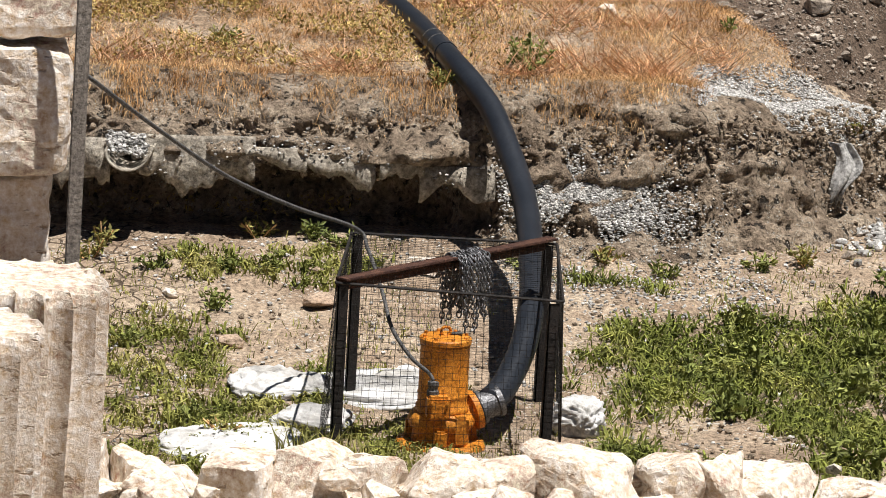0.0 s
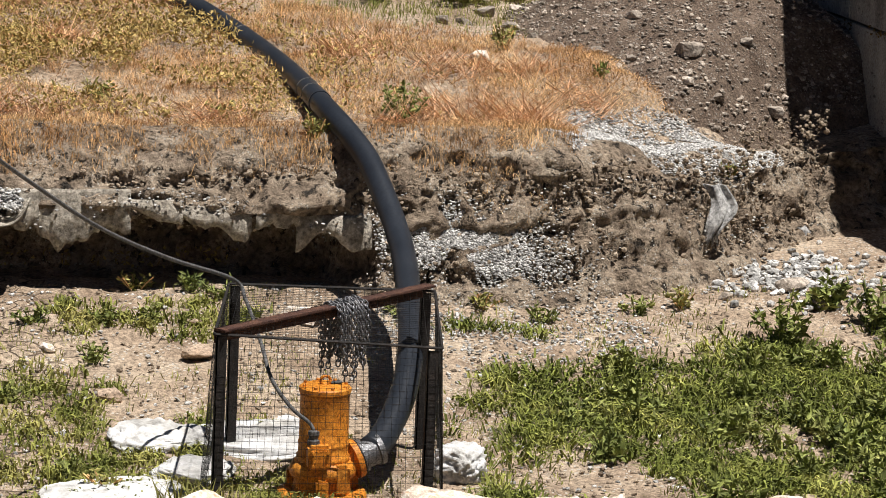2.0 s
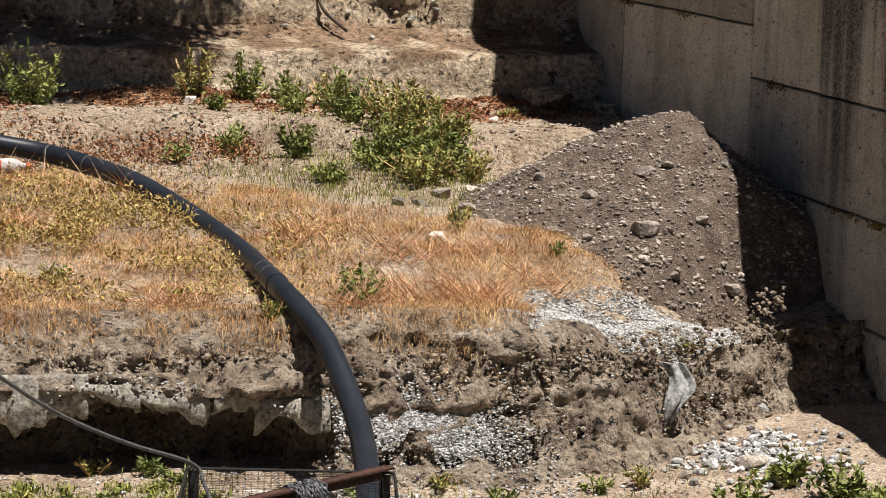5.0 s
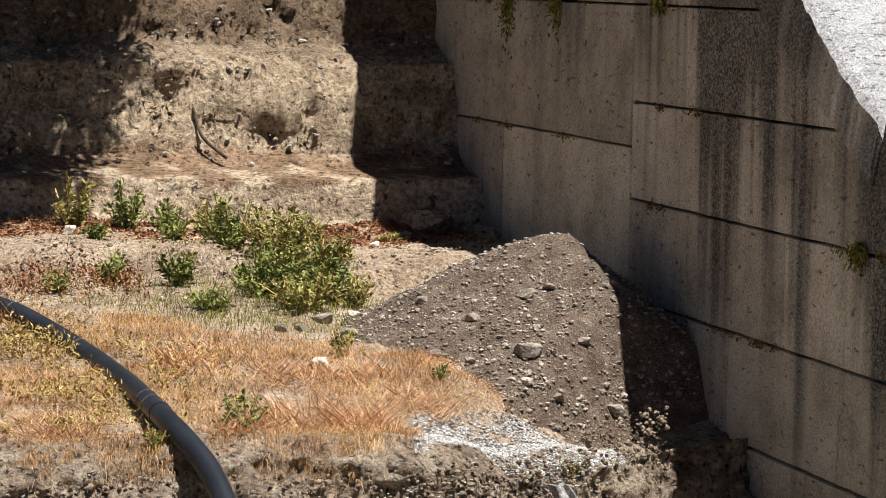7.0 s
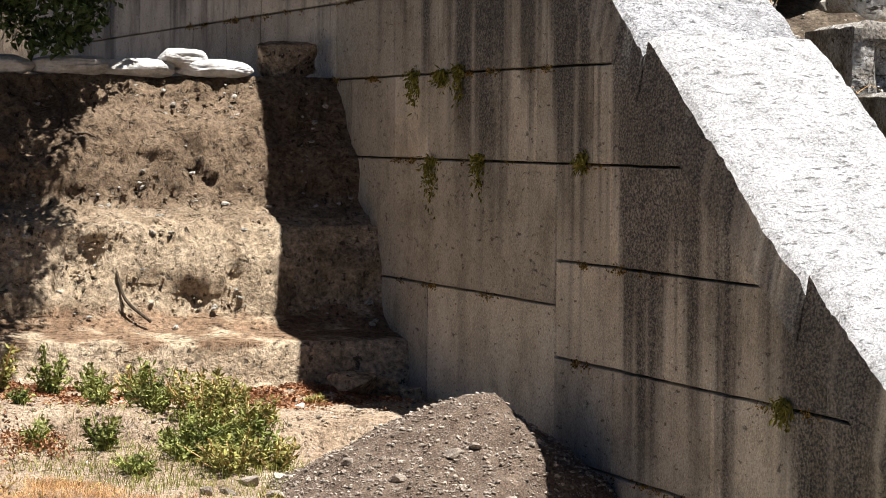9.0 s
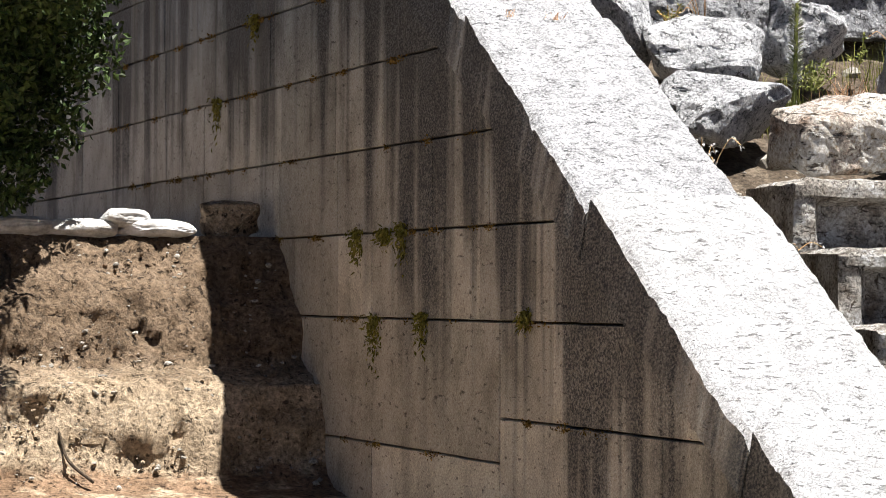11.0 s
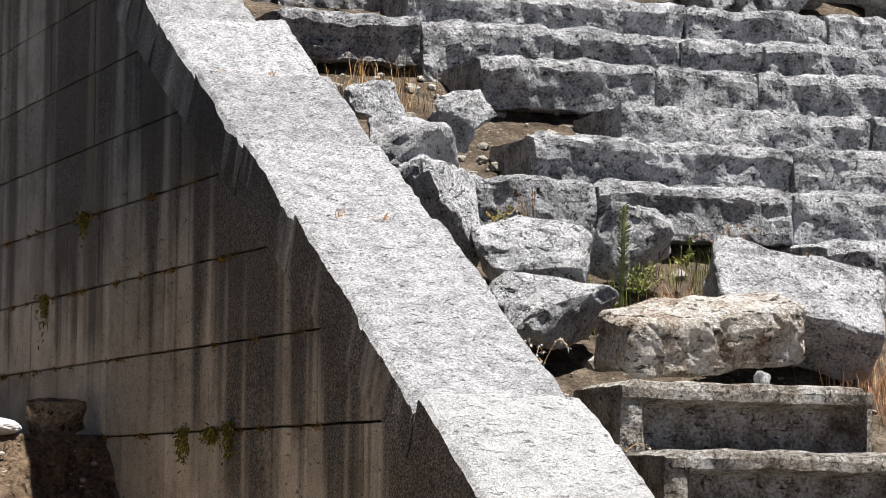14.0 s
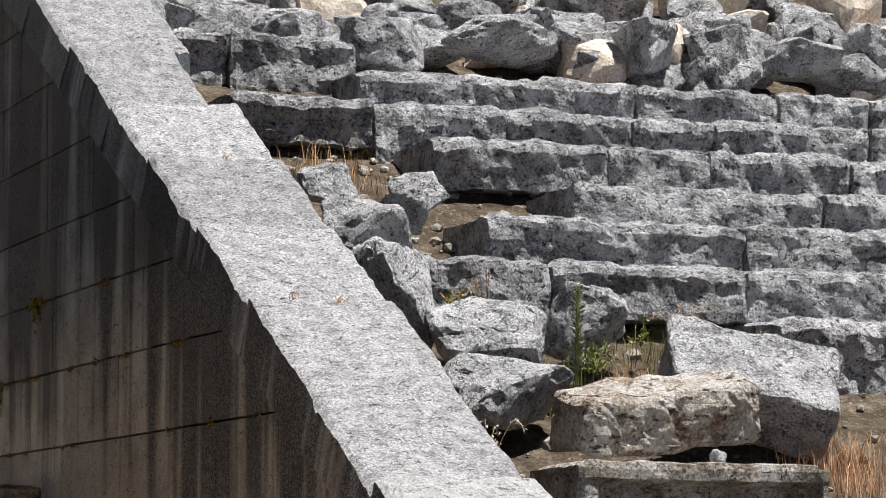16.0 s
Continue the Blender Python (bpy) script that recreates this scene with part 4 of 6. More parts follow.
def lathe(profile, sides=32, centre=(0, 0)):
    bm = bmesh.new()
    rings = [[bm.verts.new((centre[0] + r * math.cos(k * math.tau / sides), centre[1] + r * math.sin(k * math.tau / sides), z)) for k in range(sides)] for r, z in profile]
    for a, b in zip(rings, rings[1:]):
        for k in range(sides):
            bm.faces.new((a[k], a[(k + 1) % sides], b[(k + 1) % sides], b[k]))
    bm.faces.new(rings[0][::-1])
    bm.faces.new(rings[-1])
    return bm


def cylinder(r, a, b, sides=20, bm=None):
    return tube([Vector(a), Vector(b)], r, sides, bm)


part("base_ring", lathe([(0.13, 0.0), (0.180, 0.004), (0.187, 0.022), (0.180, 0.044), (0.155, 0.052), (0.125, 0.04)]), M_ORANGE, pump, smooth=True)
for a in (20, 140, 260):
    c, s = math.cos(radians(a)), math.sin(radians(a))
    part("foot", box((0.05, 0.05, 0.09), (c * 0.14, s * 0.14, 0.075), 0.01, m=None), M_ORANGE, pump)
part("strainer_base", lathe([(0.115, 0.03), (0.12, 0.05), (0.112, 0.10), (0.128, 0.105), (0.13, 0.125), (0.10, 0.13)]), M_ORANGE, pump, smooth=False)
part("volute", lathe([(0.10, 0.10), (0.135, 0.115), (0.14, 0.135), (0.125, 0.165), (0.102, 0.175), (0.10, 0.18)], 32), M_ORANGE, pump, smooth=True)
part("motor_body", lathe([(0.106, 0.17), (0.109, 0.175), (0.109, 0.195), (0.102, 0.2), (0.102, 0.235), (0.104, 0.24), (0.104, 0.25), (0.101, 0.255), (0.1005, 0.44), (0.103, 0.445), (0.103, 0.455)], 36), M_ORANGE, pump, smooth=True)
lid = part("lid", lathe([(0.104, 0.455), (0.107, 0.459), (0.107, 0.475), (0.100, 0.481), (0.04, 0.487), (0.0, 0.488)][:-1], 36), M_ORANGE, pump, smooth=False)
for a in range(0, 360, 45):
    c, s = math.cos(radians(a + 10)), math.sin(radians(a + 10))
    part("bolt", lathe([(0.008, 0.478), (0.008, 0.49), (0.005, 0.492)], 6, (c * 0.09, s * 0.09)), M_ORANGE, lid)
part("name_plate", box((0.05, 0.035, 0.004), (0.045, 0.012, 0.4925), 0.001), M_CABLE, lid)
eye = [Vector((0.02 * math.cos(k * math.tau / 16), 0, 0.503 + 0.018 * math.sin(k * math.tau / 16))) for k in range(17)]
part("lifting_eye", tube(eye, 0.0065, 8), M_ORANGE, lid, smooth=True)
part("junction_box", box((0.095, 0.07, 0.10), (-0.035, -0.105, 0.21), 0.012), M_ORANGE, pump)
part("junction_cover", box((0.08, 0.012, 0.075), (-0.035, -0.146, 0.21), 0.004), M_ORANGE, pump)
for dx in (-0.03, 0.03):
    for dz in (-0.027, 0.027):
        part("bolt", cylinder(0.006, (-0.035 + dx, -0.15, 0.21 + dz), (-0.035 + dx, -0.162, 0.21 + dz), 6), M_ORANGE, pump)
part("cable_gland", lathe([(0.026, 0.255), (0.026, 0.275), (0.02, 0.278), (0.02, 0.295), (0.024, 0.297), (0.024, 0.312), (0.012, 0.316)], 12, (-0.055, -0.085)), M_CABLE, pump, "grey plastic cable gland")
part("front_lug", box((0.07, 0.06, 0.13), (0.06, -0.1, 0.11), 0.014), M_ORANGE, pump)
d = Vector((0.86, 0.18, 0.30)).normalized()
o = Vector((0.05, 0.01, 0.135))
part("outlet", cylinder(0.05, o, o + d * 0.11, 20), M_ORANGE, pump, smooth=False)
part("outlet_flange", cylinder(0.083, o + d * 0.085, o + d * 0.108, 24), M_ORANGE, pump)
part("outlet_gasket", cylinder(0.075, o + d * 0.109, o + d * 0.117, 24), M_DARK, pump)
coupling = part("hose_coupling", tube([o + d * t for t in (0.118, 0.135, 0.137, 0.19, 0.192, 0.215)], [0.07, 0.07, 0.058, 0.058, 0.066, 0.066], 24), M_CHAIN, pump, "grey metal hose coupling with clamps", smooth=False)

# ---- power cable ----
CABLE = [(-5.49, -12.9, 1.69), (-5.18, -12.4, 1.41), (-4.87, -11.9, 1.15), (-4.55, -11.5, 0.955), (-4.24, -11.15, 0.80), (-4.19, -11.2, 0.72), (-4.165, -11.5, 0.60), (-4.15, -11.7, 0.50), (-4.08, -11.78, 0.40), (-4.01, -11.82, 0.345), (-3.99, -11.835, 0.315)]
cable = part("power_cable", tube(smooth_line(CABLE, 8), 0.0085, 8), M_CABLE, smooth=True)
tagged(cable, "grey rubber power cable running down to the pump", "cable")

# ---- cage ----
FL, FR, BL, BR = Vector((-4.43, -12.0, 0)), Vector((-3.51, -12.0, 0)), Vector((-4.25, -11.1, 0)), Vector((-3.36, -11.1, 0))
CZ = {"FL": 0.75, "FR": 0.69, "BL": 0.77, "BR": 0.74}
cage = thing("pump_cage", (-3.9, -11.55, 0), "rusty angle-iron cage covered in dark wire mesh around the pump", "cage")


def bar(name, a, b, w, mat, label=""):
    """A rolled angle bar from a to b."""
    d = (b - a)
    q = d.to_track_quat("Z", "Y").to_matrix().to_4x4()
    bm = box((w, w * 0.18, d.length), (0, w * 0.41, d.length / 2), 0.002)
    b2 = box((w * 0.18, w, d.length), (w * 0.41, 0, d.length / 2), 0.002)
    me = bpy.data.meshes.new("tmp")
    b2.to_mesh(me)
    b2.free()
    bm.from_mesh(me)
    bpy.data.meshes.remove(me)
    bmesh.ops.transform(bm, matrix=Matrix.Translation(a) @ q, verts=bm.verts)
    return under(part(name, bm, mat, label=label), cage)


for base, z in ((FL, CZ["FL"]), (FR, CZ["FR"]), (BL, CZ["BL"]), (BR, CZ["BR"])):
    bar("post", base + Vector((0.03 if base.x < -4 else -0.035, 0.02, -0.04)), base + Vector((0.03 if base.x < -4 else -0.035, 0.02, z - 0.01)), 0.042, M_DARK)
top = [b + Vector((0, 0, z)) for b, z in ((FL, CZ["FL"]), (FR, CZ["FR"]), (BR, CZ["BR"]), (BL, CZ["BL"]))]
bar("diagonal_beam", top[0] + Vector((0.02, 0, -0.01)), top[2] + Vector((-0.02, 0, 0)), 0.06, M_RUST, "rusty brown steel angle beam across the top")
for a, b in ((0, 1), (1, 2), (2, 3), (3, 0)):
    under(part("top_rod", cylinder(0.006, top[a], top[b], 6), M_DARK), cage)


def mesh_panel(a, b, c, d, nu, nv):
    """Woven wire between corners a-b (foot) and d-c (top), bulging a little."""
    v, fs = [], []

    def wire(p, q):
        ax = (q - p).normalized()
        s = ax.cross(Vector((0.3, 0.5, 0.81))).normalized() * 0.0008
        t = ax.cross(s).normalized() * 0.0008
        seg = 6
        i0 = len(v)
        for k in range(seg + 1):
            m = p.lerp(q, k / seg) + Vector((noise.noise((p + q) * 3 + Vector((k, 0, 0))), noise.noise((p - q) * 3 + Vector((0, k, 5))), 0)) * 0.004
            v.extend([m + s, m - s * 0.5 + t * 0.87, m - s * 0.5 - t * 0.87])
        for k in range(seg):
            for j in range(3):
                e = (j + 1) % 3
                fs.append((i0 + k * 3 + j, i0 + k * 3 + e, i0 + k * 3 + 3 + e, i0 + k * 3 + 3 + j))

    for i in range(nu + 1):
        wire(a.lerp(b, i / nu), d.lerp(c, i / nu))
    for j in range(nv + 1):
        wire(a.lerp(d, j / nv), b.lerp(c, j / nv))
    return under(mesh_object("wire_mesh", v, fs, M_WIRE), cage)


foot = [FL + Vector((-0.05, -0.01, 0)), FR + Vector((0.03, -0.01, 0)), BR + Vector((0.04, 0, 0)), BL + Vector((-0.03, 0, 0))]
for a, b, nu in ((0, 1, 32), (1, 2, 30), (2, 3, 32), (3, 0, 30)):
    mesh_panel(foot[a], foot[b], top[b] + Vector((0, 0, 0.004)), top[a] + Vector((0, 0, 0.004)), nu, 26)
mesh_panel(top[0], top[1], top[2], top[3], 32, 30)

# ---- chain over the beam ----
chain = thing("steel_chain", (-3.83, -11.5, 0.77), "grey steel chain hung in loops over the beam", "chain")


def chain_strand(line):
    v, fs = [], []
    acc, k = 0.0, 0
    pts = []
    for p, q in zip(line, line[1:]):
        d = (q - p).length
        while acc < d:
            pts.append((p.lerp(q, acc / d), (q - p).normalized()))
            acc += 0.021
        acc -= d
    for p, d in pts:
        k += 1
        a = d.cross(Vector((0.2, 1, 0.1))).normalized()
        if k % 2:
            a = d.cross(a).normalized()
        n = d.cross(a)
        i0 = len(v)
        for s in range(10):
            t = s * math.tau / 10
            c = p + d * (math.cos(t) * 0.0155) + a * (math.sin(t) * 0.0095)
            o = (d * math.cos(t) * 0.7 + a * math.sin(t)).normalized()
            for w in range(5):
                u = w * math.tau / 5
                v.append(c + (o * math.cos(u) + n * math.sin(u)) * 0.0035)
        for s in range(10):
            for w in range(5):
                fs.append((i0 + s * 5 + w, i0 + s * 5 + (w + 1) % 5, i0 + ((s + 1) % 10) * 5 + (w + 1) % 5, i0 + ((s + 1) % 10) * 5 + w))
    ob = under(mesh_object("strand", v, fs, M_CHAIN, smooth=True), chain)
    return tagged(ob, kind="stuff")


bd = (top[2] - top[0]).normalized()
bn = Vector((bd.y, -bd.x, 0)).normalized()
mid = top[0].lerp(top[2], 0.575)
cr = random.Random(4)
for k in range(15):
    c = mid + bd * ((k - 7) * 0.0125 + cr.uniform(-0.006, 0.006)) + Vector((0, 0, 0.012))
    f, g = cr.uniform(0.14, 0.33), cr.uniform(0.1, 0.3)
    chain_strand(smooth_line([c + bn * 0.05 + Vector((cr.uniform(-0.02, 0.03), 0, -f)), c + bn * 0.055 + Vector((0, 0, -0.12)), c + bn * 0.045 + Vector((0, 0, -0.01)), c + Vector((0, 0, 0.015)), c - bn * 0.045 + Vector((0, 0, -0.01)), c - bn * 0.055 + Vector((0, 0, -g))], 6))

# ---- foreground rubble, column drums, pier ----
FRONT = [(-5.47, 0.33, 0.24), (-5.25, 0.27, 0.22), (-5.05, 0.22, 0.22), (-4.86, 0.33, 0.32), (-4.62, 0.36, 0.34), (-4.42, 0.33, 0.2), (-4.16, 0.34, 0.36), (-3.92, 0.33, 0.2), (-3.62, 0.365, 0.40),
         (-3.28, 0.34, 0.28), (-3.09, 0.34, 0.17), (-2.86, 0.28, 0.36), (-2.55, 0.22, 0.30), (-5.2, 0.18, 0.3), (-4.55, 0.22, 0.26), (-4.0, 0.24, 0.3), (-3.4, 0.22, 0.28), (-2.3, 0.2, 0.4), (-5.75, 0.25, 0.3)]
for k, (x, topz, w) in enumerate(FRONT):
    h = 0.30 if k < 13 else 0.26
    y = -13.0 - (0.18 if k >= 13 else 0.0)
    boulder("pale_boulder", (x, y, topz - h * 0.52), (w * 1.15, 0.34, h * 1.1), 200 + k, M_WHITE_STONE, "sunlit cream limestone boulder in a rubble row", (0, 0, 17 * k), 4, 0.05, "rubble row")
rs = random.Random(21)
for k in range(75):
    x, s = rs.uniform(-5.9, -2.2), rs.uniform(0.06, 0.18)
    boulder("pale_boulder", (x, rs.uniform(-13.35, -12.82), rs.uniform(0.08, 0.27)), (s * 1.3, s, s * 0.8), 240 + k, M_WHITE_STONE, "small cream limestone piece in a rubble row", (rs.uniform(-20, 20), 0, k * 31), 3, 0.05, "rubble row")
n = 700
x, y = rng.uniform(-6.2, -2.0, n), rng.normal(-13.0, 0.16, n)
pebbles("rubble", np.stack([x, y, 0.02 + rng.uniform(0, 0.17, n)], 1), rng.uniform(0.012, 0.05, n), M_WHITE_PEBBLE, "cream limestone chips between the boulders")


def drum(place, r, height, flutes, turn, seed):
    """A fluted column drum with worn edges."""
    sides = flutes * 8
    zs = [0, 0.03, height * 0.25, height * 0.5, height * 0.75, height - 0.05, height - 0.02, height]
    bm = bmesh.new()
    rings = []
    for z in zs:
        ring = []
        for k in range(sides):
            a = k * math.tau / sides
            u = (k % 8) / 8
            q = r - 0.062 * math.sin(u * math.pi) ** 0.7
            q -= 0.03 if z == height else (0.008 if z == height - 0.02 else 0)
            w = Vector((math.cos(a) * q, math.sin(a) * q, z))
            w += noise.noise_vector(w * 6 + Vector((seed, 0, 0))) * 0.012
            ring.append(bm.verts.new(w))
        rings.append(ring)
    for a, b in zip(rings, rings[1:]):
        for k in range(sides):
            bm.faces.new((a[k], a[(k + 1) % sides], b[(k + 1) % sides], b[k]))
    bm.faces.new(rings[-1])
    bm.faces.new(rings[0][::-1])
    ob = part("column_drum", bm, M_WHITE_STONE)
    ob.matrix_world = pose(*place, 2, 1.5, turn)
    return tagged(ob, "cream limestone column drum with worn vertical flutes", "column drum", "column drums")


drum((-5.74, -13.75, 0.0), 0.28, 1.15, 17, 5, 1)
drum((-5.98, -14.5, 0.0), 0.28, 1.17, 18, 12, 2)

pier = thing("stone_pier", (-6.0, -13.0, 0), "pier of rough cream limestone blocks behind the column drums", "pier")
for k, (z0, z1, x1, y0) in enumerate([(-0.05, 0.62, -5.62, -13.1), (0.62, 0.98, -5.60, -13.1), (0.98, 1.345, -5.60, -13.1), (1.35, 1.82, -5.555, -13.22), (1.825, 2.4, -5.53, -13.1)]):
    bm = rough_block((0.9, 0.6, z1 - z0 - 0.008), 50 + k, 0.035, 0.022, 0.035)
    bmesh.ops.translate(bm, vec=(x1 - 0.45, y0 + 0.35, (z0 + z1) / 2), verts=bm.verts)
    under(part("block", bm, M_WHITE_STONE), pier)
board = part("weathered_board", box((0.05, 0.03, 2.6), (0, 0, 0), 0.004, 0), M_BOARD)
board.matrix_world = pose(-5.535, -13.3, 1.25, 0, 1.0, 0)
tagged(board, "weathered grey timber board standing against the pier", "board")

# ---- sacks ----
def sack(place, size, seed, turn, label="crumpled white plastic sack lying on the ground", mat=None, group="sacks", crumple=True):
    bm = bmesh.new()
    bmesh.ops.create_icosphere(bm, subdivisions=5, radius=0.5)
    o = Vector((seed * 3.7, seed, 0))
    for v in bm.verts:
        p = v.co.copy()
        p.x = math.copysign(abs(p.x * 2) ** 0.6 / 2, p.x)
        p.y = math.copysign(abs(p.y * 2) ** 0.6 / 2, p.y)
        w = noise.noise_vector(p * 2.2 + o) * 0.22
        f = (1 - abs(noise.noise(p * 4 + o)) * 2.4) * 0.06 + (1 - abs(noise.noise(p * 9 + o)) * 2.4) * 0.06 + (1 - abs(noise.noise(p * 19 + o)) * 2.4) * 0.025
        v.co = Vector(((p.x + w.x * 0.5) * size[0], (p.y + w.y * 0.5) * size[1], (p.z + w.z * 0.4) * size[2])) + v.co.normalized() * (f - 0.06) * min(size) * (1.5 if crumple else 0.6)
    ob = part("sack", bm, mat or M_BAG, smooth=True)
    ob.matrix_world = pose(*place, 0, 0, turn)
    return tagged(ob, label, "sack", group)


sack((-4.52, -10.98, 0.06), (0.42, 0.34, 0.14), 1, 10)
sack((-4.05, -10.95, 0.04), (0.66, 0.55, 0.13), 2, -8)
sack((-4.76, -11.75, 0.02), (0.58, 0.46, 0.09), 3, 20)
sack((-3.31, -11.5, 0.07), (0.18, 0.22, 0.17), 4, 50)
sack((-4.42, -11.45, 0.04), (0.3, 0.3, 0.1), 9, 70)
for k, (x, z, w) in enumerate([(-2.1, 3.93, 0.62), (-1.55, 3.92, 0.6), (-0.98, 3.92, 0.62), (-1.22, 4.0, 0.36), (-2.7, 3.93, 0.6)]):
    sack((x, 0.22, z), (w, 0.36, 0.15), 20 + k, 4 * (k - 2), "white sandbag laid along the top of the bank", group="sandbags", crumple=False)
boulder("dark_clod", (-0.36, 0.3, 3.98), (0.46, 0.4, 0.36), 79, M_BANK, "dark earthy boulder wedged beside the wall", (0, 0, 30), 4, 0.08)

# ---- cloth in the bank ----
def cloth(name, x0, x1, ztop, zlow, y, seed, label, ragged=0.06, nu=60, nv=14, belly=0.05, taper=0.0, mat=None):
    xs = np.linspace(x0, x1, nu)
    v = []
    for i, x in enumerate(xs):
        low = zlow + ragged * float(fbm(np.array(x * 4.0), np.array(seed * 1.0), seed, 3)) + 0.05 * max(0.0, math.sin(x * 7.3 + seed * 2)) ** 3
        for f, deep in ((3.3, 1.3), (7.7, 1.0), (19.0, 0.5)):
            u = x * f + 0.6 * math.sin(x * f * 0.7 + seed)
            low -= ragged * deep * float(lattice(np.floor(u), 3.0, seed)) ** 2 * max(0.0, 1 - abs(u % 1.0 - 0.5) * 4.5)
        for j in range(nv):
            t = j / (nv - 1)
            z = ztop + (low - ztop) * t
            yy = y - belly * math.sin(t * 2.4) - 0.016 * float(fbm(np.array(x * 7.0), np.array(z * 3.0), seed + 3, 3)) - 0.012 * float(fbm(np.array(x * 22.0), np.array(z * 8.0), seed + 4, 2))
            xc = (x0 + x1) / 2 + taper * 0.08 * math.sin(t * 5)
            v.append((xc + (x - (x0 + x1) / 2) * (1 - taper * t * t) + taper * 0.02 * math.sin(t * 9 + x * 30), yy - taper * 0.05 * math.sin(x * 70), z))
    fs = [(i * nv + j, (i + 1) * nv + j, (i + 1) * nv + j + 1, i * nv + j + 1) for i in range(nu - 1) for j in range(nv - 1)]
    ob = mesh_object(name, v, fs, mat or M_CLOTH, smooth=True)
    so = ob.modifiers.new("thickness", "SOLIDIFY")
    so.thickness = 0.006
    return tagged(ob, label, "cloth", "torn cloth")


for k, (a, b, t, l) in enumerate([(-5.05, -4.45, 0.82, 0.62), (-4.5, -4.2, 0.77, 0.67), (-4.22, -3.86, 0.74, 0.645), (-3.84, -3.62, 0.75, 0.60), (-3.64, -3.26, 0.70, 0.55), (-6.4, -5.15, 0.80, 0.63)]):
    cloth("torn_cloth", a, b, t, l, -9.07 - 0.01 * (k % 2), 5 + k, "mud-stained grey cloth hanging torn from the bank", nu=int((b - a) / 0.015), ragged=0.06, belly=0.03)
cloth("torn_cloth", -1.46, -1.33, 0.80, 0.40, -8.66, 31, "torn grey rag hanging down the earth bank", 0.12, 22, 30, 0.10, 0.45, M_RAG)
cloth("torn_cloth", -0.80, -0.74, 0.5, 0.30, -8.2, 35, "small grey rag at the foot of the bank", 0.06, 10, 12, 0.05, 0.5, M_RAG)
# curled pocket of cloth with gravel in it
v = []
for i in range(17):
    for j in range(15):
        a = math.pi * (0.05 + 0.9 * j / 14)
        v.append((-5.08 - math.cos(a) * 0.115 + 0.004 * i, -9.27 + 0.02 * i, 0.80 - math.sin(a) * 0.115 - 0.002 * abs(i - 8)))
ob = mesh_object("cloth_pocket", v, [(i * 15 + j, (i + 1) * 15 + j, (i + 1) * 15 + j + 1, i * 15 + j + 1) for i in range(16) for j in range(14)], M_CLOTH, smooth=True)
ob.modifiers.new("thickness", "SOLIDIFY").thickness = 0.008
tagged(ob, "curled cloth pocket holding gravel in the bank", "cloth", "torn cloth")

# ---- stones and gravel ----
n = 420
x, y = rng.uniform(-5.17, -4.98, n), rng.uniform(-9.24, -9.0, n)
pebbles("gravel", np.stack([x, y, 0.735 + (y + 9.24) * 0.3 + rng.uniform(0, 0.03, n)], 1), rng.uniform(0.006, 0.013, n), M_GRAVEL, "white gravel spilling from the cloth pocket")


def face_y(x, z):
    """Depth of the bank's face at a height."""
    ly = lip_y(x)
    foot = ground_z(x, ly - 0.35)
    return np.interp(z - foot, [0, 0.1, 0.25, 0.35, 0.7], [-0.36, -0.2, -0.13, -0.07, 0.02]) + ly


n = 6500
x = rng.normal(-2.82, 0.25, n)
z = 0.57 + rng.normal(0, 0.085, n) - 0.14 * (x + 2.9)
ok = (x > -3.25) & (fbm(x * 5, z * 7, 15, 3) > -0.45)
x, z = x[ok], z[ok]
n = len(x)
pebbles("gravel", np.stack([x, face_y(x, z) - 0.03, z], 1), rng.uniform(0.003, 0.0105, n), M_GRAVEL, "white gravel bedded in the earth bank")
n = 420
x = rng.uniform(-3.3, -1.0, n)
z = ground_z(x, lip_y(x) - 0.4) + rng.uniform(0.0, 0.55, n)
pebbles("gravel", np.stack([x, face_y(x, z) - 0.02, z], 1), rng.uniform(0.004, 0.011, n), M_GRAVEL, "pebbles stuck in the earth bank")
n = 300
x = rng.uniform(-5.0, -3.2, n)
pebbles("gravel", np.stack([x, -9.10 + rng.uniform(-0.03, 0.05, n), 0.73 + 0.06 * np.sin(x * 4) + rng.normal(0, 0.03, n)], 1), rng.uniform(0.004, 0.010, n), M_GRAVEL, "pebbles along the lip of the undercut")
n = 15000
x = rng.uniform(-2.45, -0.72, n)
y = lip_y(x) + 0.05 + 0.1 * vnoise(x * 5, x * 0, 12) + rng.uniform(0, 1, n) * np.interp(x, [-2.45, -1.95, -1.3, -0.9], [0.12, 0.80, 0.72, 0.4])
toe = np.where(y > lip_y(x) + 0.44, np.minimum(heap_z(x, y), ground_z(x, np.maximum(y, lip_y(x) + 0.5)) + heap_rise(x, y)), -9)
ok = (toe < lip_top(x, y) + 0.11 + 0.06 * fbm(x * 4, y * 4, 25, 3)) & (fbm(x * 3, y * 5, 27, 3) > -0.75 + 0.4 * rng.uniform(0, 1, n))
x, y, toe = x[ok], y[ok], toe[ok]
pebbles("gravel", np.stack([x, y, np.maximum(lip_top(x, y), toe) + 0.008], 1), rng.uniform(0.003, 0.0105, len(x)), M_GRAVEL, "white gravel spread on the terrace edge")
n = 1500
x, y = rng.uniform(-6.3, -0.7, n), rng.uniform(-11.8, -8.9, n)
y = np.minimum(y, lip_y(x) - 0.2)
pebbles("gravel", on_ground(x, y, 0.006), rng.uniform(0.004, 0.014, n) * rng.uniform(0.6, 1.3, n), M_GRAVEL, "scattered pebbles on the pit floor")
n = 1500
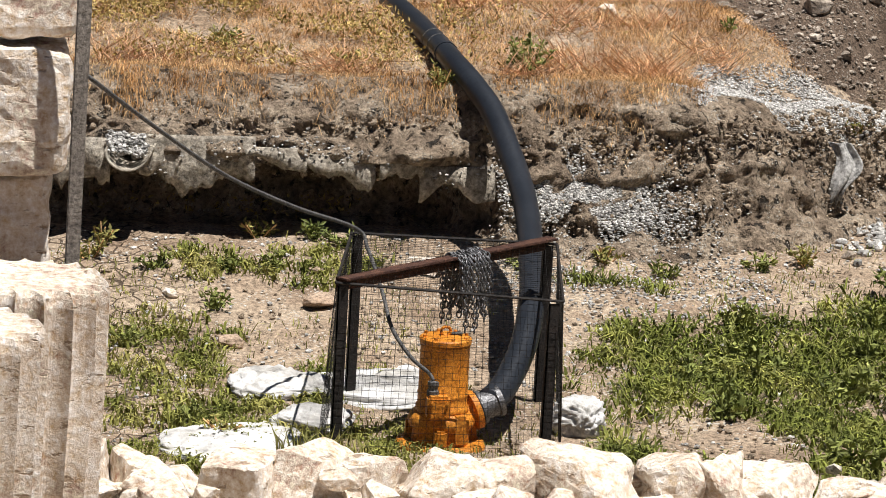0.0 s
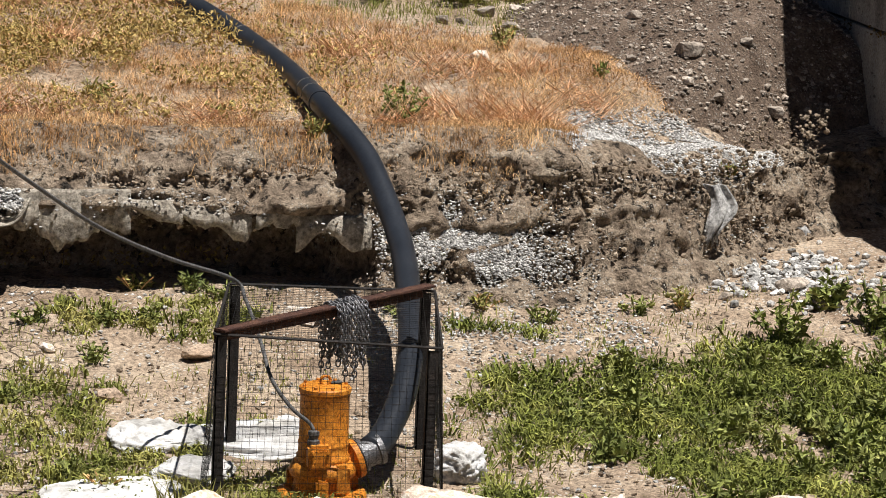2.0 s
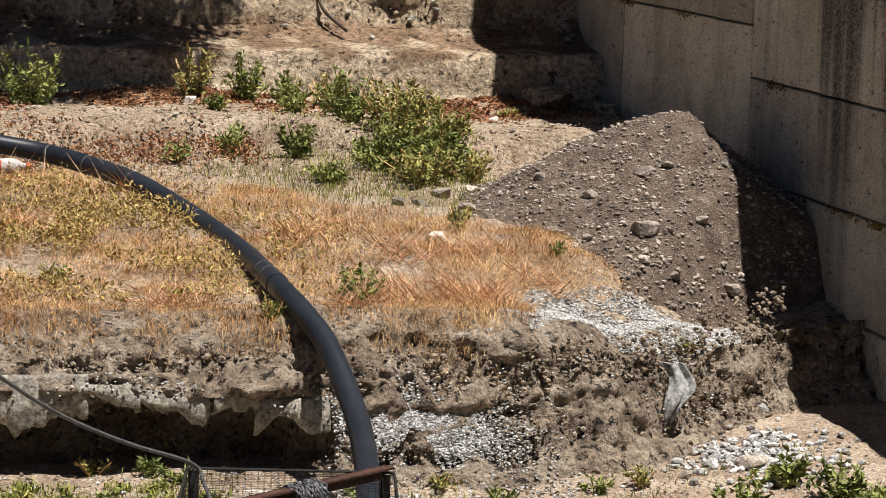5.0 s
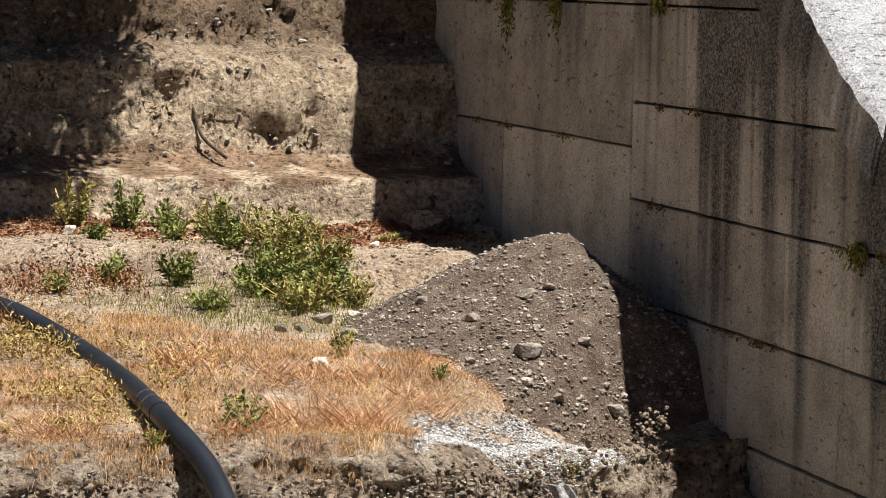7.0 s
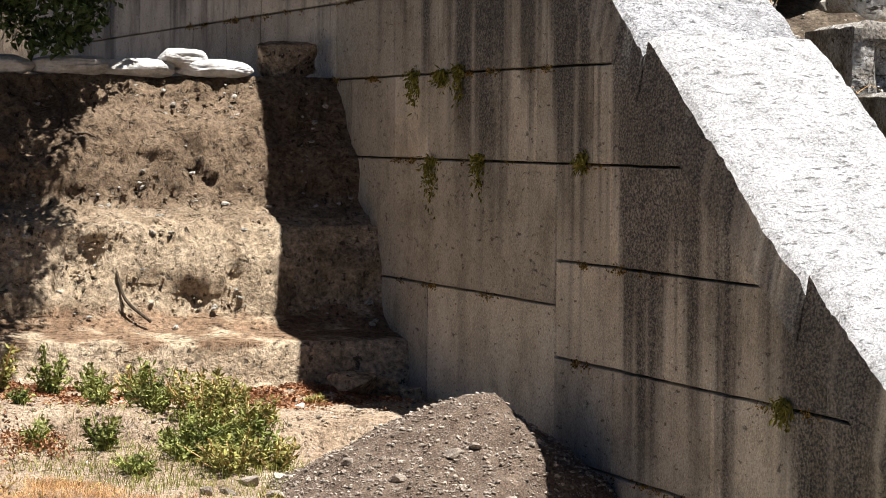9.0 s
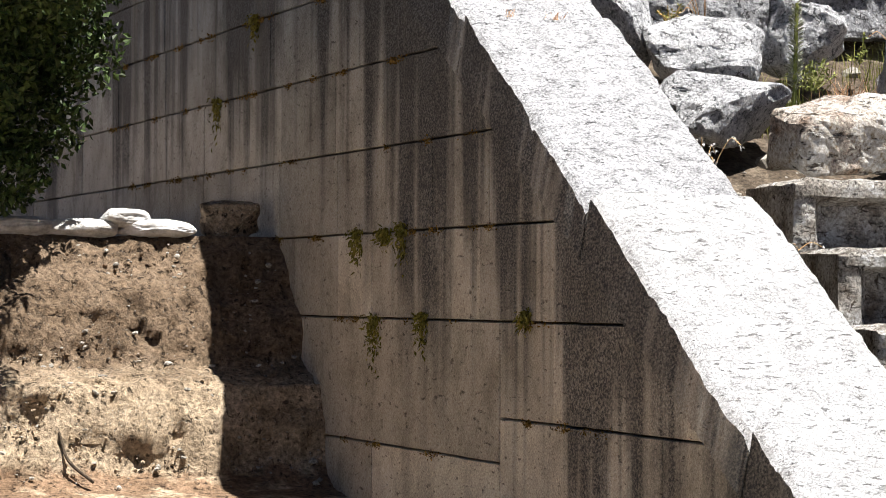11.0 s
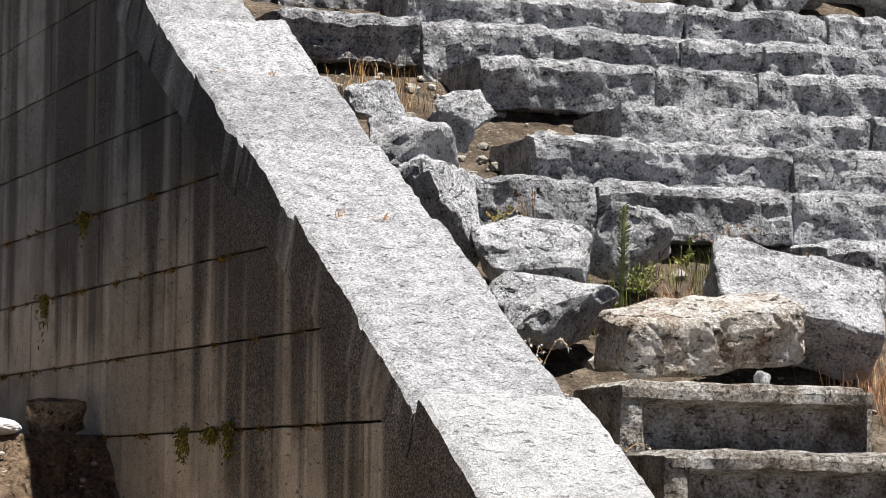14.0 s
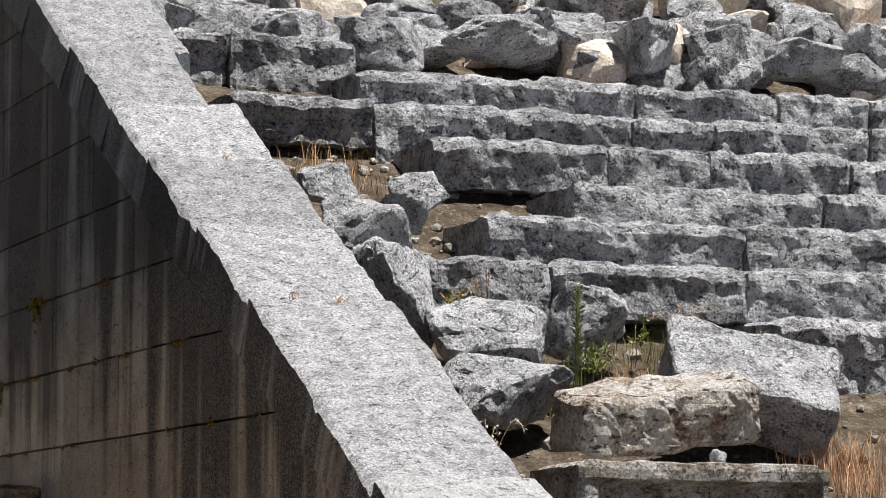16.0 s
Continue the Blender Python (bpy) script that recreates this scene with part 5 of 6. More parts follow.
x, y = rng.uniform(-3.3, -2.0, n), rng.normal(-9.7, 0.35, n)
pebbles("gravel", on_ground(x, np.minimum(y, lip_y(x) - 0.3), 0.006), rng.uniform(0.004, 0.012, n), M_GRAVEL, "pale pebbles on the slope below the gravel bed")
n = 420
x, y = rng.normal(-1.05, 0.2, n), rng.normal(-9.0, 0.22, n)
pebbles("gravel", on_ground(x, np.minimum(y, lip_y(x) - 0.3), 0.01), rng.uniform(0.01, 0.03, n), M_GRAVEL, "pale pebbles washed below the bank")
n = 15000
x, y = rng.uniform(-2.7, -0.02, n), rng.uniform(-8.3, -4.0, n)
hh = heap_z(x, y)
ok = (hh > ground_z(x, y) - 0.04) & (y > lip_y(x) + 0.62)
x, y = x[ok], y[ok]
hh = np.minimum(hh[ok], ground_z(x, y) + heap_rise(x, y))
sz = 0.004 + 0.014 * rng.uniform(0, 1, len(x)) ** 4 + 0.013 * np.clip((1.75 - hh) / 0.7, 0, 1) * rng.uniform(0, 1, len(x)) ** 3
pebbles("rubble", np.stack([x, y, hh + sz * 0.3], 1), sz, M_RUBBLE, "brown stones scattered over the spoil heap")
big = random.Random(11)
for k, (x, y, s) in enumerate([(-1.12, -7.15, 0.17), (-1.0, -7.35, 0.1), (-1.2, -7.4, 0.09), (-0.62, -7.2, 0.13), (-1.95, -5.6, 0.15), (-1.75, -5.5, 0.1), (-2.15, -5.9, 0.11), (-0.75, -7.0, 0.08), (-0.95, -6.5, 0.11), (-0.8, -6.45, 0.09), (-1.3, -6.6, 0.1),
                                (-1.5, -6.2, 0.08), (-2.3, -6.0, 0.12), (-2.05, -6.3, 0.09), (-1.85, -6.4, 0.07), (-1.6, -6.9, 0.09), (-1.45, -7.1, 0.08), (-0.5, -6.6, 0.06), (-0.9, -5.9, 0.05), (-1.9, -6.0, 0.1)]):
    z = max(min(float(heap_z(np.array(x), np.array(y))), float(ground_z(x, y) + heap_rise(x, y))), float(ground_z(x, y)))
    boulder("stone", (x, y, z + s * 0.12), (s * 0.95, s * 0.75, s * 0.55), 300 + k, M_RUBBLE, "angular brown-grey stone on the spoil heap", (0, 0, k * 50), 3, 0.05, "heap stones")
n = 900
x, y = rng.uniform(-6, -0.05, n), rng.uniform(-5.0, -1.0, n)
pebbles("rubble", on_ground(x, y, 0.006), rng.uniform(0.006, 0.02, n), M_RUBBLE, "small stones strewn over the upper terrace")
for k, (x, y, s) in enumerate([(-1.45, -2.5, 0.1), (-1.1, -3.3, 0.07), (-3.1, -2.9, 0.11), (-2.35, -7.2, 0.10), (-1.5, -2.35, 0.07), (-0.25, -2.35, 0.24), (-0.5, -2.45, 0.3), (-0.12, -2.7, 0.16)]):
    boulder("stone", (x, y, float(ground_z(x, y)) + s * 0.2), (s * 1.3, s, s * 0.7), 340 + k, M_WHITE_STONE if k < 5 else M_CLAY, "pale stone lying on the terrace", (0, 0, k * 50), 3, 0.05, "terrace stones")
for k, (x, y, s, m) in enumerate([(-4.68, -10.5, 0.09, M_TILE), (-4.22, -10.0, 0.13, M_TILE), (-4.91, -9.95, 0.07, M_WHITE_STONE), (-3.66, -9.6, 0.15, M_WHITE_STONE), (-1.12, -9.2, 0.13, M_RUBBLE), (-1.05, -9.45, 0.1, M_RUBBLE), (-1.5, -9.3, 0.06, M_RUBBLE), (-4.2, -9.6, 0.05, M_TILE), (-5.0, -10.7, 0.05, M_TILE), (-4.85, -10.2, 0.04, M_TILE)]):
    boulder("stone", (x, y, float(ground_z(x, y)) + s * 0.2), (s * 1.25, s, s * 0.6), 360 + k, m, "loose stone half buried in the pit floor", (8, 0, k * 50), 3, 0.04, "pit stones")
n = 700
x, t = rng.uniform(-4.0, -0.05, n), rng.uniform(0, 1, n)
zz = 2.0 + 1.8 * t
yy = np.interp(zz, [1.9, 2.0, 2.12, 2.72, 2.86, 3.3, 3.86], [-2.0, -1.62, -1.40, -1.15, -0.75, -0.45, 0.12])
pebbles("gravel", np.stack([x, yy - 0.008, zz], 1), 0.006 + 0.028 * rng.uniform(0, 1, n) ** 4, M_RUBBLE_PALE, "pale stones bedded in the back bank")

n = 10000
x = rng.uniform(-6.2, -0.5, n)
ly = lip_y(x)
z = ground_z(x, ly - 0.35) + rng.uniform(0.0, 0.62, n)
inner = (x < -3.25) & (z < 0.62)
x, z = x[~inner], z[~inner]
pebbles("earth_clods", np.stack([x, face_y(x, z) - rng.uniform(-0.05, 0.03, len(x)), z], 1), 0.003 + 0.017 * rng.uniform(0, 1, len(x)) ** 3, M_CLOD, "crumbly grey-brown clods on the earth bank", 0.8)
n = 9000
x, y = rng.uniform(-6.3, -0.5, n), rng.uniform(-12.9, -8.8, n)
y = np.minimum(y, lip_y(x) - 0.05 - 0.25 * (x > -3.3))
pebbles("earth_clods", on_ground(x, y, 0.002), 0.003 + 0.014 * rng.uniform(0, 1, n) ** 3, M_CLOD, "crumbs of dry soil on the pit floor", 0.7)
n = 5000
x, y = rng.uniform(-5.0, -0.1, n), rng.uniform(-5.2, -2.2, n)
pebbles("earth_clods", on_ground(x, y, 0.002), 0.004 + 0.014 * rng.uniform(0, 1, n) ** 3, M_CLOD2, "crumbs of dry soil on the upper terrace", 0.7)
n = 4000
x = rng.uniform(-5.0, -0.02, n)
zz = rng.uniform(2.05, 3.84, n)
yy = np.interp(zz, [1.9, 2.0, 2.08, 2.72, 2.86, 3.3, 3.86], [-2.0, -1.60, -1.42, -1.17, -0.75, -0.45, 0.12])
pebbles("earth_clods", np.stack([x, yy - rng.uniform(-0.06, 0.012, n), zz], 1), 0.004 + 0.02 * rng.uniform(0, 1, n) ** 3, M_CLAY, "crumbly clods in the back bank", 0.8)

# ---- grasses ----
def patch(x, y, freq, seed, level):
    return fbm(x * freq, y * freq, seed, 3) > level


n = 200000
x, y = rng.uniform(-6.4, -1.0, n), rng.uniform(-9.1, -4.9, n)
far = np.interp(x, [-6.4, -4.3, -3.4, -2.6, -2.0, -1.4, -1.0], [-4.6, -4.8, -5.4, -6.1, -6.6, -7.3, -7.6])
ly = lip_y(x)
edge = ly + 0.06 + 0.20 * fbm(x * 1.9, x * 0 + 3, 3, 3) + 0.12 * rng.uniform(-1, 1, n)
ok = (y > edge) & (y < far + 0.25 * vnoise(x * 2, y * 2, 4)) & (fbm(x * 2.6, y * 2.6, 41, 4) > -0.42 + 1.0 * rng.uniform(0, 1, n) ** 2) & ~((x > -2.1) & (y < ly + 0.75))
ok &= np.abs(x - np.interp(y, HOSE_Y, HOSE_X)) > rng.uniform(0.05, 0.1, n)
x, y, ly = x[ok], y[ok], ly[ok]
base = np.stack([x, y, np.where(y < ly + 0.65, lip_top(x, y), ground_z(x, y)) + 0.012], 1)
ln = rng.uniform(0.025, 0.095, len(x)) * (1 + 0.6 * fbm(x * 1.5, y * 1.5, 44, 2))
flat = 1.3 + 0.9 * (fbm(x * 2.3, y * 2.3, 46, 2) > 0)
head = 7.0 * vnoise(x * 1.7, y * 1.7, 48) + rng.normal(0, 1.5, len(x))
blades("dry_grass", base, np.clip(ln * 0.95, 0.02, 0.15), rng.uniform(0.0006, 0.0017, len(x)), flat * 0.75, M_STRAW, "trampled straw-coloured dry grass on the terrace", droop=0.9, rise=rng.uniform(0.2, 0.95, (len(x), 1)), heading=head)
n = 10000
x, y = rng.uniform(-6.2, -1.3, n), rng.uniform(-8.9, -5.0, n)
ok = (y > lip_y(x) + 0.2) & (y < np.interp(x, [-6.4, -4.3, -3.4, -2.6, -2.0, -1.4], [-4.6, -4.8, -5.4, -6.1, -6.6, -7.3])) & (np.abs(x - np.interp(y, HOSE_Y, HOSE_X)) > 0.07) & ~((x > -2.1) & (y < lip_y(x) + 0.75))
x, y = x[ok], y[ok]
bb = np.stack([x, y, np.where(y < lip_y(x) + 0.65, lip_top(x, y), ground_z(x, y)) + 0.025], 1)
blades("dead_grass", bb, rng.uniform(0.02, 0.07, len(x)), rng.uniform(0.001, 0.003, len(x)), 1.1, M_DEAD, "dark brown dead grass matted among the straw", droop=0.8, rise=rng.uniform(0.15, 0.6, (len(x), 1)))
# standing tufts of straw
nc = 420
cx, cy = rng.uniform(-6.0, -1.5, nc), rng.uniform(-8.8, -5.2, nc)
ok = (cy > lip_y(cx) + 0.35) & (cy < np.interp(cx, [-6.4, -4.3, -3.4, -2.6, -2.0, -1.4], [-4.8, -5.0, -5.6, -6.3, -6.8, -7.5])) & (np.abs(cx - np.interp(cy, HOSE_Y, HOSE_X)) > 0.16) & ~((cx > -2.1) & (cy < lip_y(cx) + 0.9))
cx, cy = cx[ok], cy[ok]
per = 46
n = len(cx) * per
sp = np.repeat(rng.uniform(0.01, 0.05, len(cx)), per)
x, y = np.repeat(cx, per) + rng.normal(0, 1, n) * sp, np.repeat(cy, per) + rng.normal(0, 1, n) * sp
away = np.arctan2(y - np.repeat(cy, per), x - np.repeat(cx, per)) + rng.normal(0, 0.5, n)
bb = np.stack([x, y, np.where(y < lip_y(x) + 0.65, lip_top(x, y), ground_z(x, y)) + 0.005], 1)
blades("dry_grass", bb, rng.uniform(0.05, 0.13, n) * np.repeat(rng.uniform(0.5, 1.3, len(cx)), per), rng.uniform(0.0008, 0.002, n), 1.3, M_STRAW, "pale straw tufts bending over on the terrace", droop=0.7, rise=rng.uniform(0.3, 1.0, (n, 1)), heading=away)
# straw hanging over the lip in bunches
bx = np.concatenate([rng.uniform(-5.9, -2.2, 26), np.array([-5.12, -5.1, -5.05, -3.52, -3.5, -3.46, -3.02, -2.95, -2.9, -2.42, -2.38])])
x = np.repeat(bx, 90) + rng.normal(0, 1, len(bx) * 90) * np.repeat(rng.uniform(0.02, 0.13, len(bx)), 90)
n = len(x)
y = lip_y(x) + rng.uniform(0.02, 0.3, n)
z = lip_top(x, y) + 0.01
reach = np.repeat(rng.uniform(0.15, 1.0, len(bx)), 90) * rng.uniform(0.4, 1.0, n)
keep = np.abs(x + 3.34) > 0.1
x, y, z, reach = x[keep], y[keep], z[keep], reach[keep]
n = len(x)
hang = np.stack([rng.normal(0, 0.06, n), -rng.uniform(0.04, 0.13, n), -rng.uniform(0.0, 0.15, n)], 1) * reach[:, None]
w = np.stack([rng.uniform(0.0007, 0.0017, n), np.zeros(n), np.zeros(n)], 1)
b = np.stack([x, y, z], 1)
m = b + hang * np.array([0.5, 0.7, 0.2]) + np.stack([np.zeros(n), np.zeros(n), rng.uniform(0.0, 0.04, n)], 1)
v = np.stack([b - w, b + w, m + w, m - w, b + hang], 1).reshape(-1, 3)
k = np.arange(n) * 5
ob = mesh_object("dry_grass", v, np.stack([k, k + 1, k + 2, k + 3], 1).tolist() + np.stack([k + 3, k + 2, k + 4], 1).tolist(), M_STRAW)
tagged(ob, "dry straw hanging over the edge of the bank", "grass", kind="stuff")
# yellow-green low mat on the terrace
n = 20000
x, y = rng.normal(-4.35, 0.6, n), rng.normal(-7.5, 0.85, n)
ok = (y > lip_y(x) + 0.3) & (fbm(x * 2.2, y * 2.2, 61, 3) > -0.15) & (np.abs(x - np.interp(y, HOSE_Y, HOSE_X)) > 0.1)
x, y = x[ok], y[ok]
v, fs = leaf_mesh(on_ground(x, y, 0.04) + np.stack([x * 0, y * 0, rng.uniform(0, 0.09, len(x))], 1), rng.normal(size=(len(x), 3)) + np.array([0, 0, 0.6]), rng.uniform(0.015, 0.04, len(x)), rng.uniform(0.004, 0.009, len(x)))
tagged(mesh_object("low_weeds", v, fs, M_MAT), "yellowing low weeds matted into the dry grass", "weeds", kind="stuff")
# thick orange stalks
TANGLES = [(-2.35, -8.4, 0.42, 520), (-2.75, -8.3, 0.32, 260), (-1.95, -8.0, 0.28, 200), (-2.6, -7.6, 0.35, 260), (-3.05, -8.5, 0.25, 160), (-2.2, -7.6, 0.3, 200), (-3.1, -7.2, 0.4, 240), (-4.0, -8.4, 0.4, 240), (-5.0, -8.4, 0.45, 260), (-4.6, -6.8, 0.5, 260),
           (-2.9, -6.7, 0.35, 200), (-5.3, -7.2, 0.5, 240), (-3.8, -6.0, 0.45, 220), (-4.6, -5.6, 0.5, 240)]
for cx, cy, r, cnt in TANGLES:
    cnt = int(cnt * 0.55)
    a, q = rng.uniform(0, math.tau, cnt), rng.uniform(0.1, 1, cnt)
    xx, yy = cx + np.cos(a) * r * 0.7 * q, cy + np.sin(a) * r * 0.7 * q
    bm_v, bm_f = [], []
    ln = rng.uniform(0.06, 0.32, cnt) * (0.5 + r)
    a2 = rng.uniform(0, math.tau, cnt)
    d = np.stack([np.cos(a2) * 0.9, np.sin(a2) * 0.6 - 0.1, rng.uniform(0.0, 0.9, cnt)], 1)
    p0 = on_ground(xx, np.maximum(yy, lip_y(xx) + 0.46), 0.025)
    for i in range(cnt):
        p, e = Vector(p0[i]), Vector(p0[i] + d[i] * ln[i])
        s = Vector((-d[i][1], d[i][0], 0.3)).normalized() * 0.003
        t = Vector(d[i]).cross(s).normalized() * 0.0022
        i0 = len(bm_v)
        bm_v += [p + s, p - s + t, p - s - t, e]
        bm_f += [(i0, i0 + 1, i0 + 3), (i0 + 1, i0 + 2, i0 + 3), (i0 + 2, i0, i0 + 3)]
    tagged(mesh_object("dry_stalks", bm_v, bm_f, M_STALK), "tangle of dead orange-brown stalks on the terrace edge", "dead weed", kind="stuff")

# green grass in the pit
nc = 6500
cx, cy = rng.uniform(-3.35, -0.6, nc), rng.uniform(-13.3, -8.9, nc)
edge = np.interp(cx, [-3.4, -2.9, -2.2, -1.5, -0.6], [-10.8, -10.2, -10.05, -9.9, -9.6])
den = 1.0 * fbm(cx * 1.9, cy * 1.9, 71, 4) + np.clip((edge - cy) * 1.6, -3, 0.22)
ok = (den > rng.uniform(-0.3, 0.3, nc)) & (cx > -3.30 + 0.1 * vnoise(cy * 3, cy * 0, 6))
cx, cy = cx[ok], cy[ok]
per = 18
n = len(cx) * per
sp, tall = np.repeat(rng.uniform(0.015, 0.055, len(cx)), per), np.repeat(rng.uniform(0.55, 1.35, len(cx)), per)
x, y = np.repeat(cx, per) + rng.normal(0, 1, n) * sp, np.repeat(cy, per) + rng.normal(0, 1, n) * sp
away = np.arctan2(y - np.repeat(cy, per), x - np.repeat(cx, per)) + rng.normal(0, 0.6, n)
blades("green_grass", on_ground(x, y, -0.01), np.clip(rng.uniform(0.028, 0.09, n) * tall, 0.02, 0.16), rng.uniform(0.003, 0.0085, n), 1.5, M_GRASS, "lush green grass tufts on the damp pit floor", droop=0.55, heading=away)
# yellow-green tufts on the cracked soil beside the cage
nc = 800
cx, cy = rng.uniform(-5.7, -3.9, nc), rng.uniform(-12.4, -9.25, nc)
ok = fbm(cx * 2.4, cy * 2.4, 77, 3) > rng.uniform(-0.25, 0.35, nc)
cx, cy = cx[ok], cy[ok]
per = 24
n = len(cx) * per
x, y = np.repeat(cx, per) + rng.normal(0, 0.035, n), np.repeat(cy, per) + rng.normal(0, 0.035, n)
blades("grass_tufts", on_ground(x, y, -0.008), rng.uniform(0.03, 0.085, n), rng.uniform(0.003, 0.008, n), 1.3, M_GRASS2, "low yellow-green grass tufts on cracked soil", droop=0.5)
# sparse grass elsewhere in the pit
n = 16000
x, y = rng.uniform(-6.3, -0.7, n), rng.uniform(-12.3, -8.95, n)
den = fbm(x * 2.6, y * 2.6, 81, 4)
ok = (den > -0.06 + 0.45 * rng.uniform(0, 1, n)) & (y < lip_y(x) - 0.05 - 0.25 * (x > -3.3))
x, y = x[ok], y[ok]
blades("sparse_grass", on_ground(x, y, -0.005), rng.uniform(0.02, 0.065, len(x)), rng.uniform(0.0015, 0.0035, len(x)), 1.0, M_GRASS2, "sparse yellow-green grass tufts on dry soil", droop=0.4)

TUFTS = [(-5.18, -9.23), (-5.13, -10.5), (-4.61, -9.56), (-4.41, -9.0), (-4.71, -10.03), (-4.93, -11.48), (-4.81, -11.66), (-4.4, -9.54), (-5.3, -10.08), (-5.25, -9.45), (-4.95, -9.6), (-3.2, -9.5), (-2.75, -9.35), (-2.5, -9.55), (-2.0, -9.45), (-1.75, -9.4), (-4.15, -9.1), (-4.0, -9.2)]
for k, (x, y) in enumerate(TUFTS):
    weed("weed", (x, y, float(ground_z(x, y))), 0.10, 0.10, 130, 0.035, M_LEAF if k % 3 else M_YLEAF, "small green weed growing from dry soil", stems=9, group="pit weeds")
for k in range(56):
    x, y = rng.uniform(-2.7, -0.75), rng.uniform(-12.6, -10.1)
    weed("weed", (x, y, float(ground_z(x, y))), rng.uniform(0.08, 0.16), rng.uniform(0.1, 0.2), 130, 0.045, M_LEAF, "broad-leaved green weed standing in grass", stems=8, group="grass weeds")
for x, y, r, h in ((-1.05, -9.5, 0.13, 0.18), (-0.85, -9.7, 0.17, 0.24), (-1.4, -9.9, 0.16, 0.26), (-0.7, -9.9, 0.18, 0.24)):
    weed("tall_weed", (x, y, float(ground_z(x, y))), r, h, 320, 0.05, M_LEAF, "tall green weed in the shade of the wall", stems=12, group="grass weeds")
# seed heads beside the cage
for k, (x, y) in enumerate([(-4.46, -12.2), (-4.36, -12.3), (-4.55, -12.15), (-4.52, -12.35), (-4.3, -12.4)]):
    n = 60
    b = np.stack([x + rng.normal(0, 0.05, n), y + rng.normal(0, 0.04, n), np.full(n, 0.0)], 1)
    blades("barley_grass", b, rng.uniform(0.12, 0.24, n), rng.uniform(0.004, 0.008, n), 0.5, M_YLEAF, "ripe yellow barley grass beside the cage")

# terrace bushes
BUSHES = [(-2.98, -8.36, 0.16, 0.2, 300, M_LEAF), (-2.13, -6.85, 0.14, 0.16, 240, M_YLEAF), (-3.5, -8.75, 0.15, 0.12, 260, M_YLEAF), (-1.2, -8.25, 0.1, 0.08, 140, M_YLEAF), (-0.86, -8.04, 0.10, 0.09, 180, M_YLEAF), (-3.9, -8.2, 0.1, 0.08, 110, M_YLEAF), (-1.75, -7.6, 0.05, 0.1, 40, M_LEAF), (-4.55, -7.9, 0.2, 0.1, 200, M_YLEAF)]
for x, y, r, h, c, m in BUSHES:
    weed("small_bush", (x, y, float(lip_top(np.array(x), np.array(y)) if y < lip_y(x) + 0.65 else ground_z(x, y))), r, h, c, 0.035, m, "small leafy bush among the dry grass", "bush", 10, "terrace bushes")
WEEDS = [(-3.07, -2.65, 0.17, 0.40, 300, M_YLEAF), (-2.69, -2.65, 0.14, 0.40, 240, M_LEAF), (-2.40, -2.75, 0.13, 0.28, 180, M_LEAF), (-2.15, -2.9, 0.14, 0.28, 200, M_YLEAF), (-2.2, -3.9, 0.24, 0.36, 420, M_LEAF), (-1.95, -4.3, 0.26, 0.42, 560, M_YLEAF), (-1.8, -4.9, 0.24, 0.34, 480, M_LEAF),
         (-2.2, -4.9, 0.24, 0.32, 440, M_LEAF), (-2.0, -5.3, 0.26, 0.26, 420, M_YLEAF), (-3.08, -4.5, 0.12, 0.22, 150, M_LEAF), (-2.66, -4.6, 0.13, 0.26, 190, M_LEAF), (-4.2, -3.0, 0.26, 0.46, 320, M_LEAF), (-3.45, -4.7, 0.10, 0.16, 110, M_LEAF), (-2.6, -5.3, 0.13, 0.14, 120, M_LEAF), (-3.0, -3.3, 0.08, 0.12, 80, M_LEAF),
         (-1.4, -2.8, 0.09, 0.08, 60, M_LEAF), (-0.9, -2.9, 0.09, 0.07, 50, M_YLEAF), (-1.75, -3.6, 0.2, 0.24, 260, M_YLEAF), (-2.5, -3.4, 0.12, 0.2, 140, M_LEAF),
         (-2.05, -4.6, 0.3, 0.3, 420, M_LEAF), (-1.75, -4.55, 0.22, 0.3, 360, M_YLEAF), (-1.65, -5.0, 0.18, 0.2, 200, M_YLEAF)]
for x, y, r, h, c, m in WEEDS:
    weed("weed_bush", (x, y, float(ground_z(x, y))), r * 1.15, h, int(c * 2.2), 0.045, m, "leafy green weed clump on the upper terrace", "bush", 24, "terrace weeds")
n = 5000
x, y = rng.normal(-2.3, 0.6, n), rng.normal(-5.2, 0.6, n)
ok = (y < -3.6) & (y > -6.4) & (x < -1.4)
x, y = x[ok], y[ok]
blades("green_grass", on_ground(x, y, -0.01), rng.uniform(0.03, 0.11, len(x)), rng.uniform(0.0012, 0.003, len(x)), 1.1, M_GRASS2, "mixed green grass round the terrace weeds", droop=0.4)
# dead leaves
n = 15000
x, y = rng.uniform(-5.5, -0.3, n), np.minimum(-2.22 - np.abs(rng.normal(0, 0.5, n)), -2.2)
ok = fbm(x * 2, y * 2, 91, 3) > -0.1
x, y = x[ok], y[ok]
v, fs = leaf_mesh(on_ground(x, y, 0.012), rng.normal(size=(len(x), 3)) * np.array([1, 1, 0.25]), rng.uniform(0.02, 0.05, len(x)), rng.uniform(0.006, 0.014, len(x)))
tagged(mesh_object("dead_leaves", v, fs, M_DEAD), "red-brown dead leaves strewn below the back bank", "dead leaves", kind="stuff")
n = 2600
x, y = rng.uniform(-5.0, -2.9, n), rng.uniform(-4.9, -4.2, n)
v, fs = leaf_mesh(on_ground(x, y, 0.02) + np.stack([x * 0, y * 0, rng.uniform(0, 0.08, n)], 1), rng.normal(size=(n, 3)), rng.uniform(0.02, 0.05, n), rng.uniform(0.005, 0.01, n))
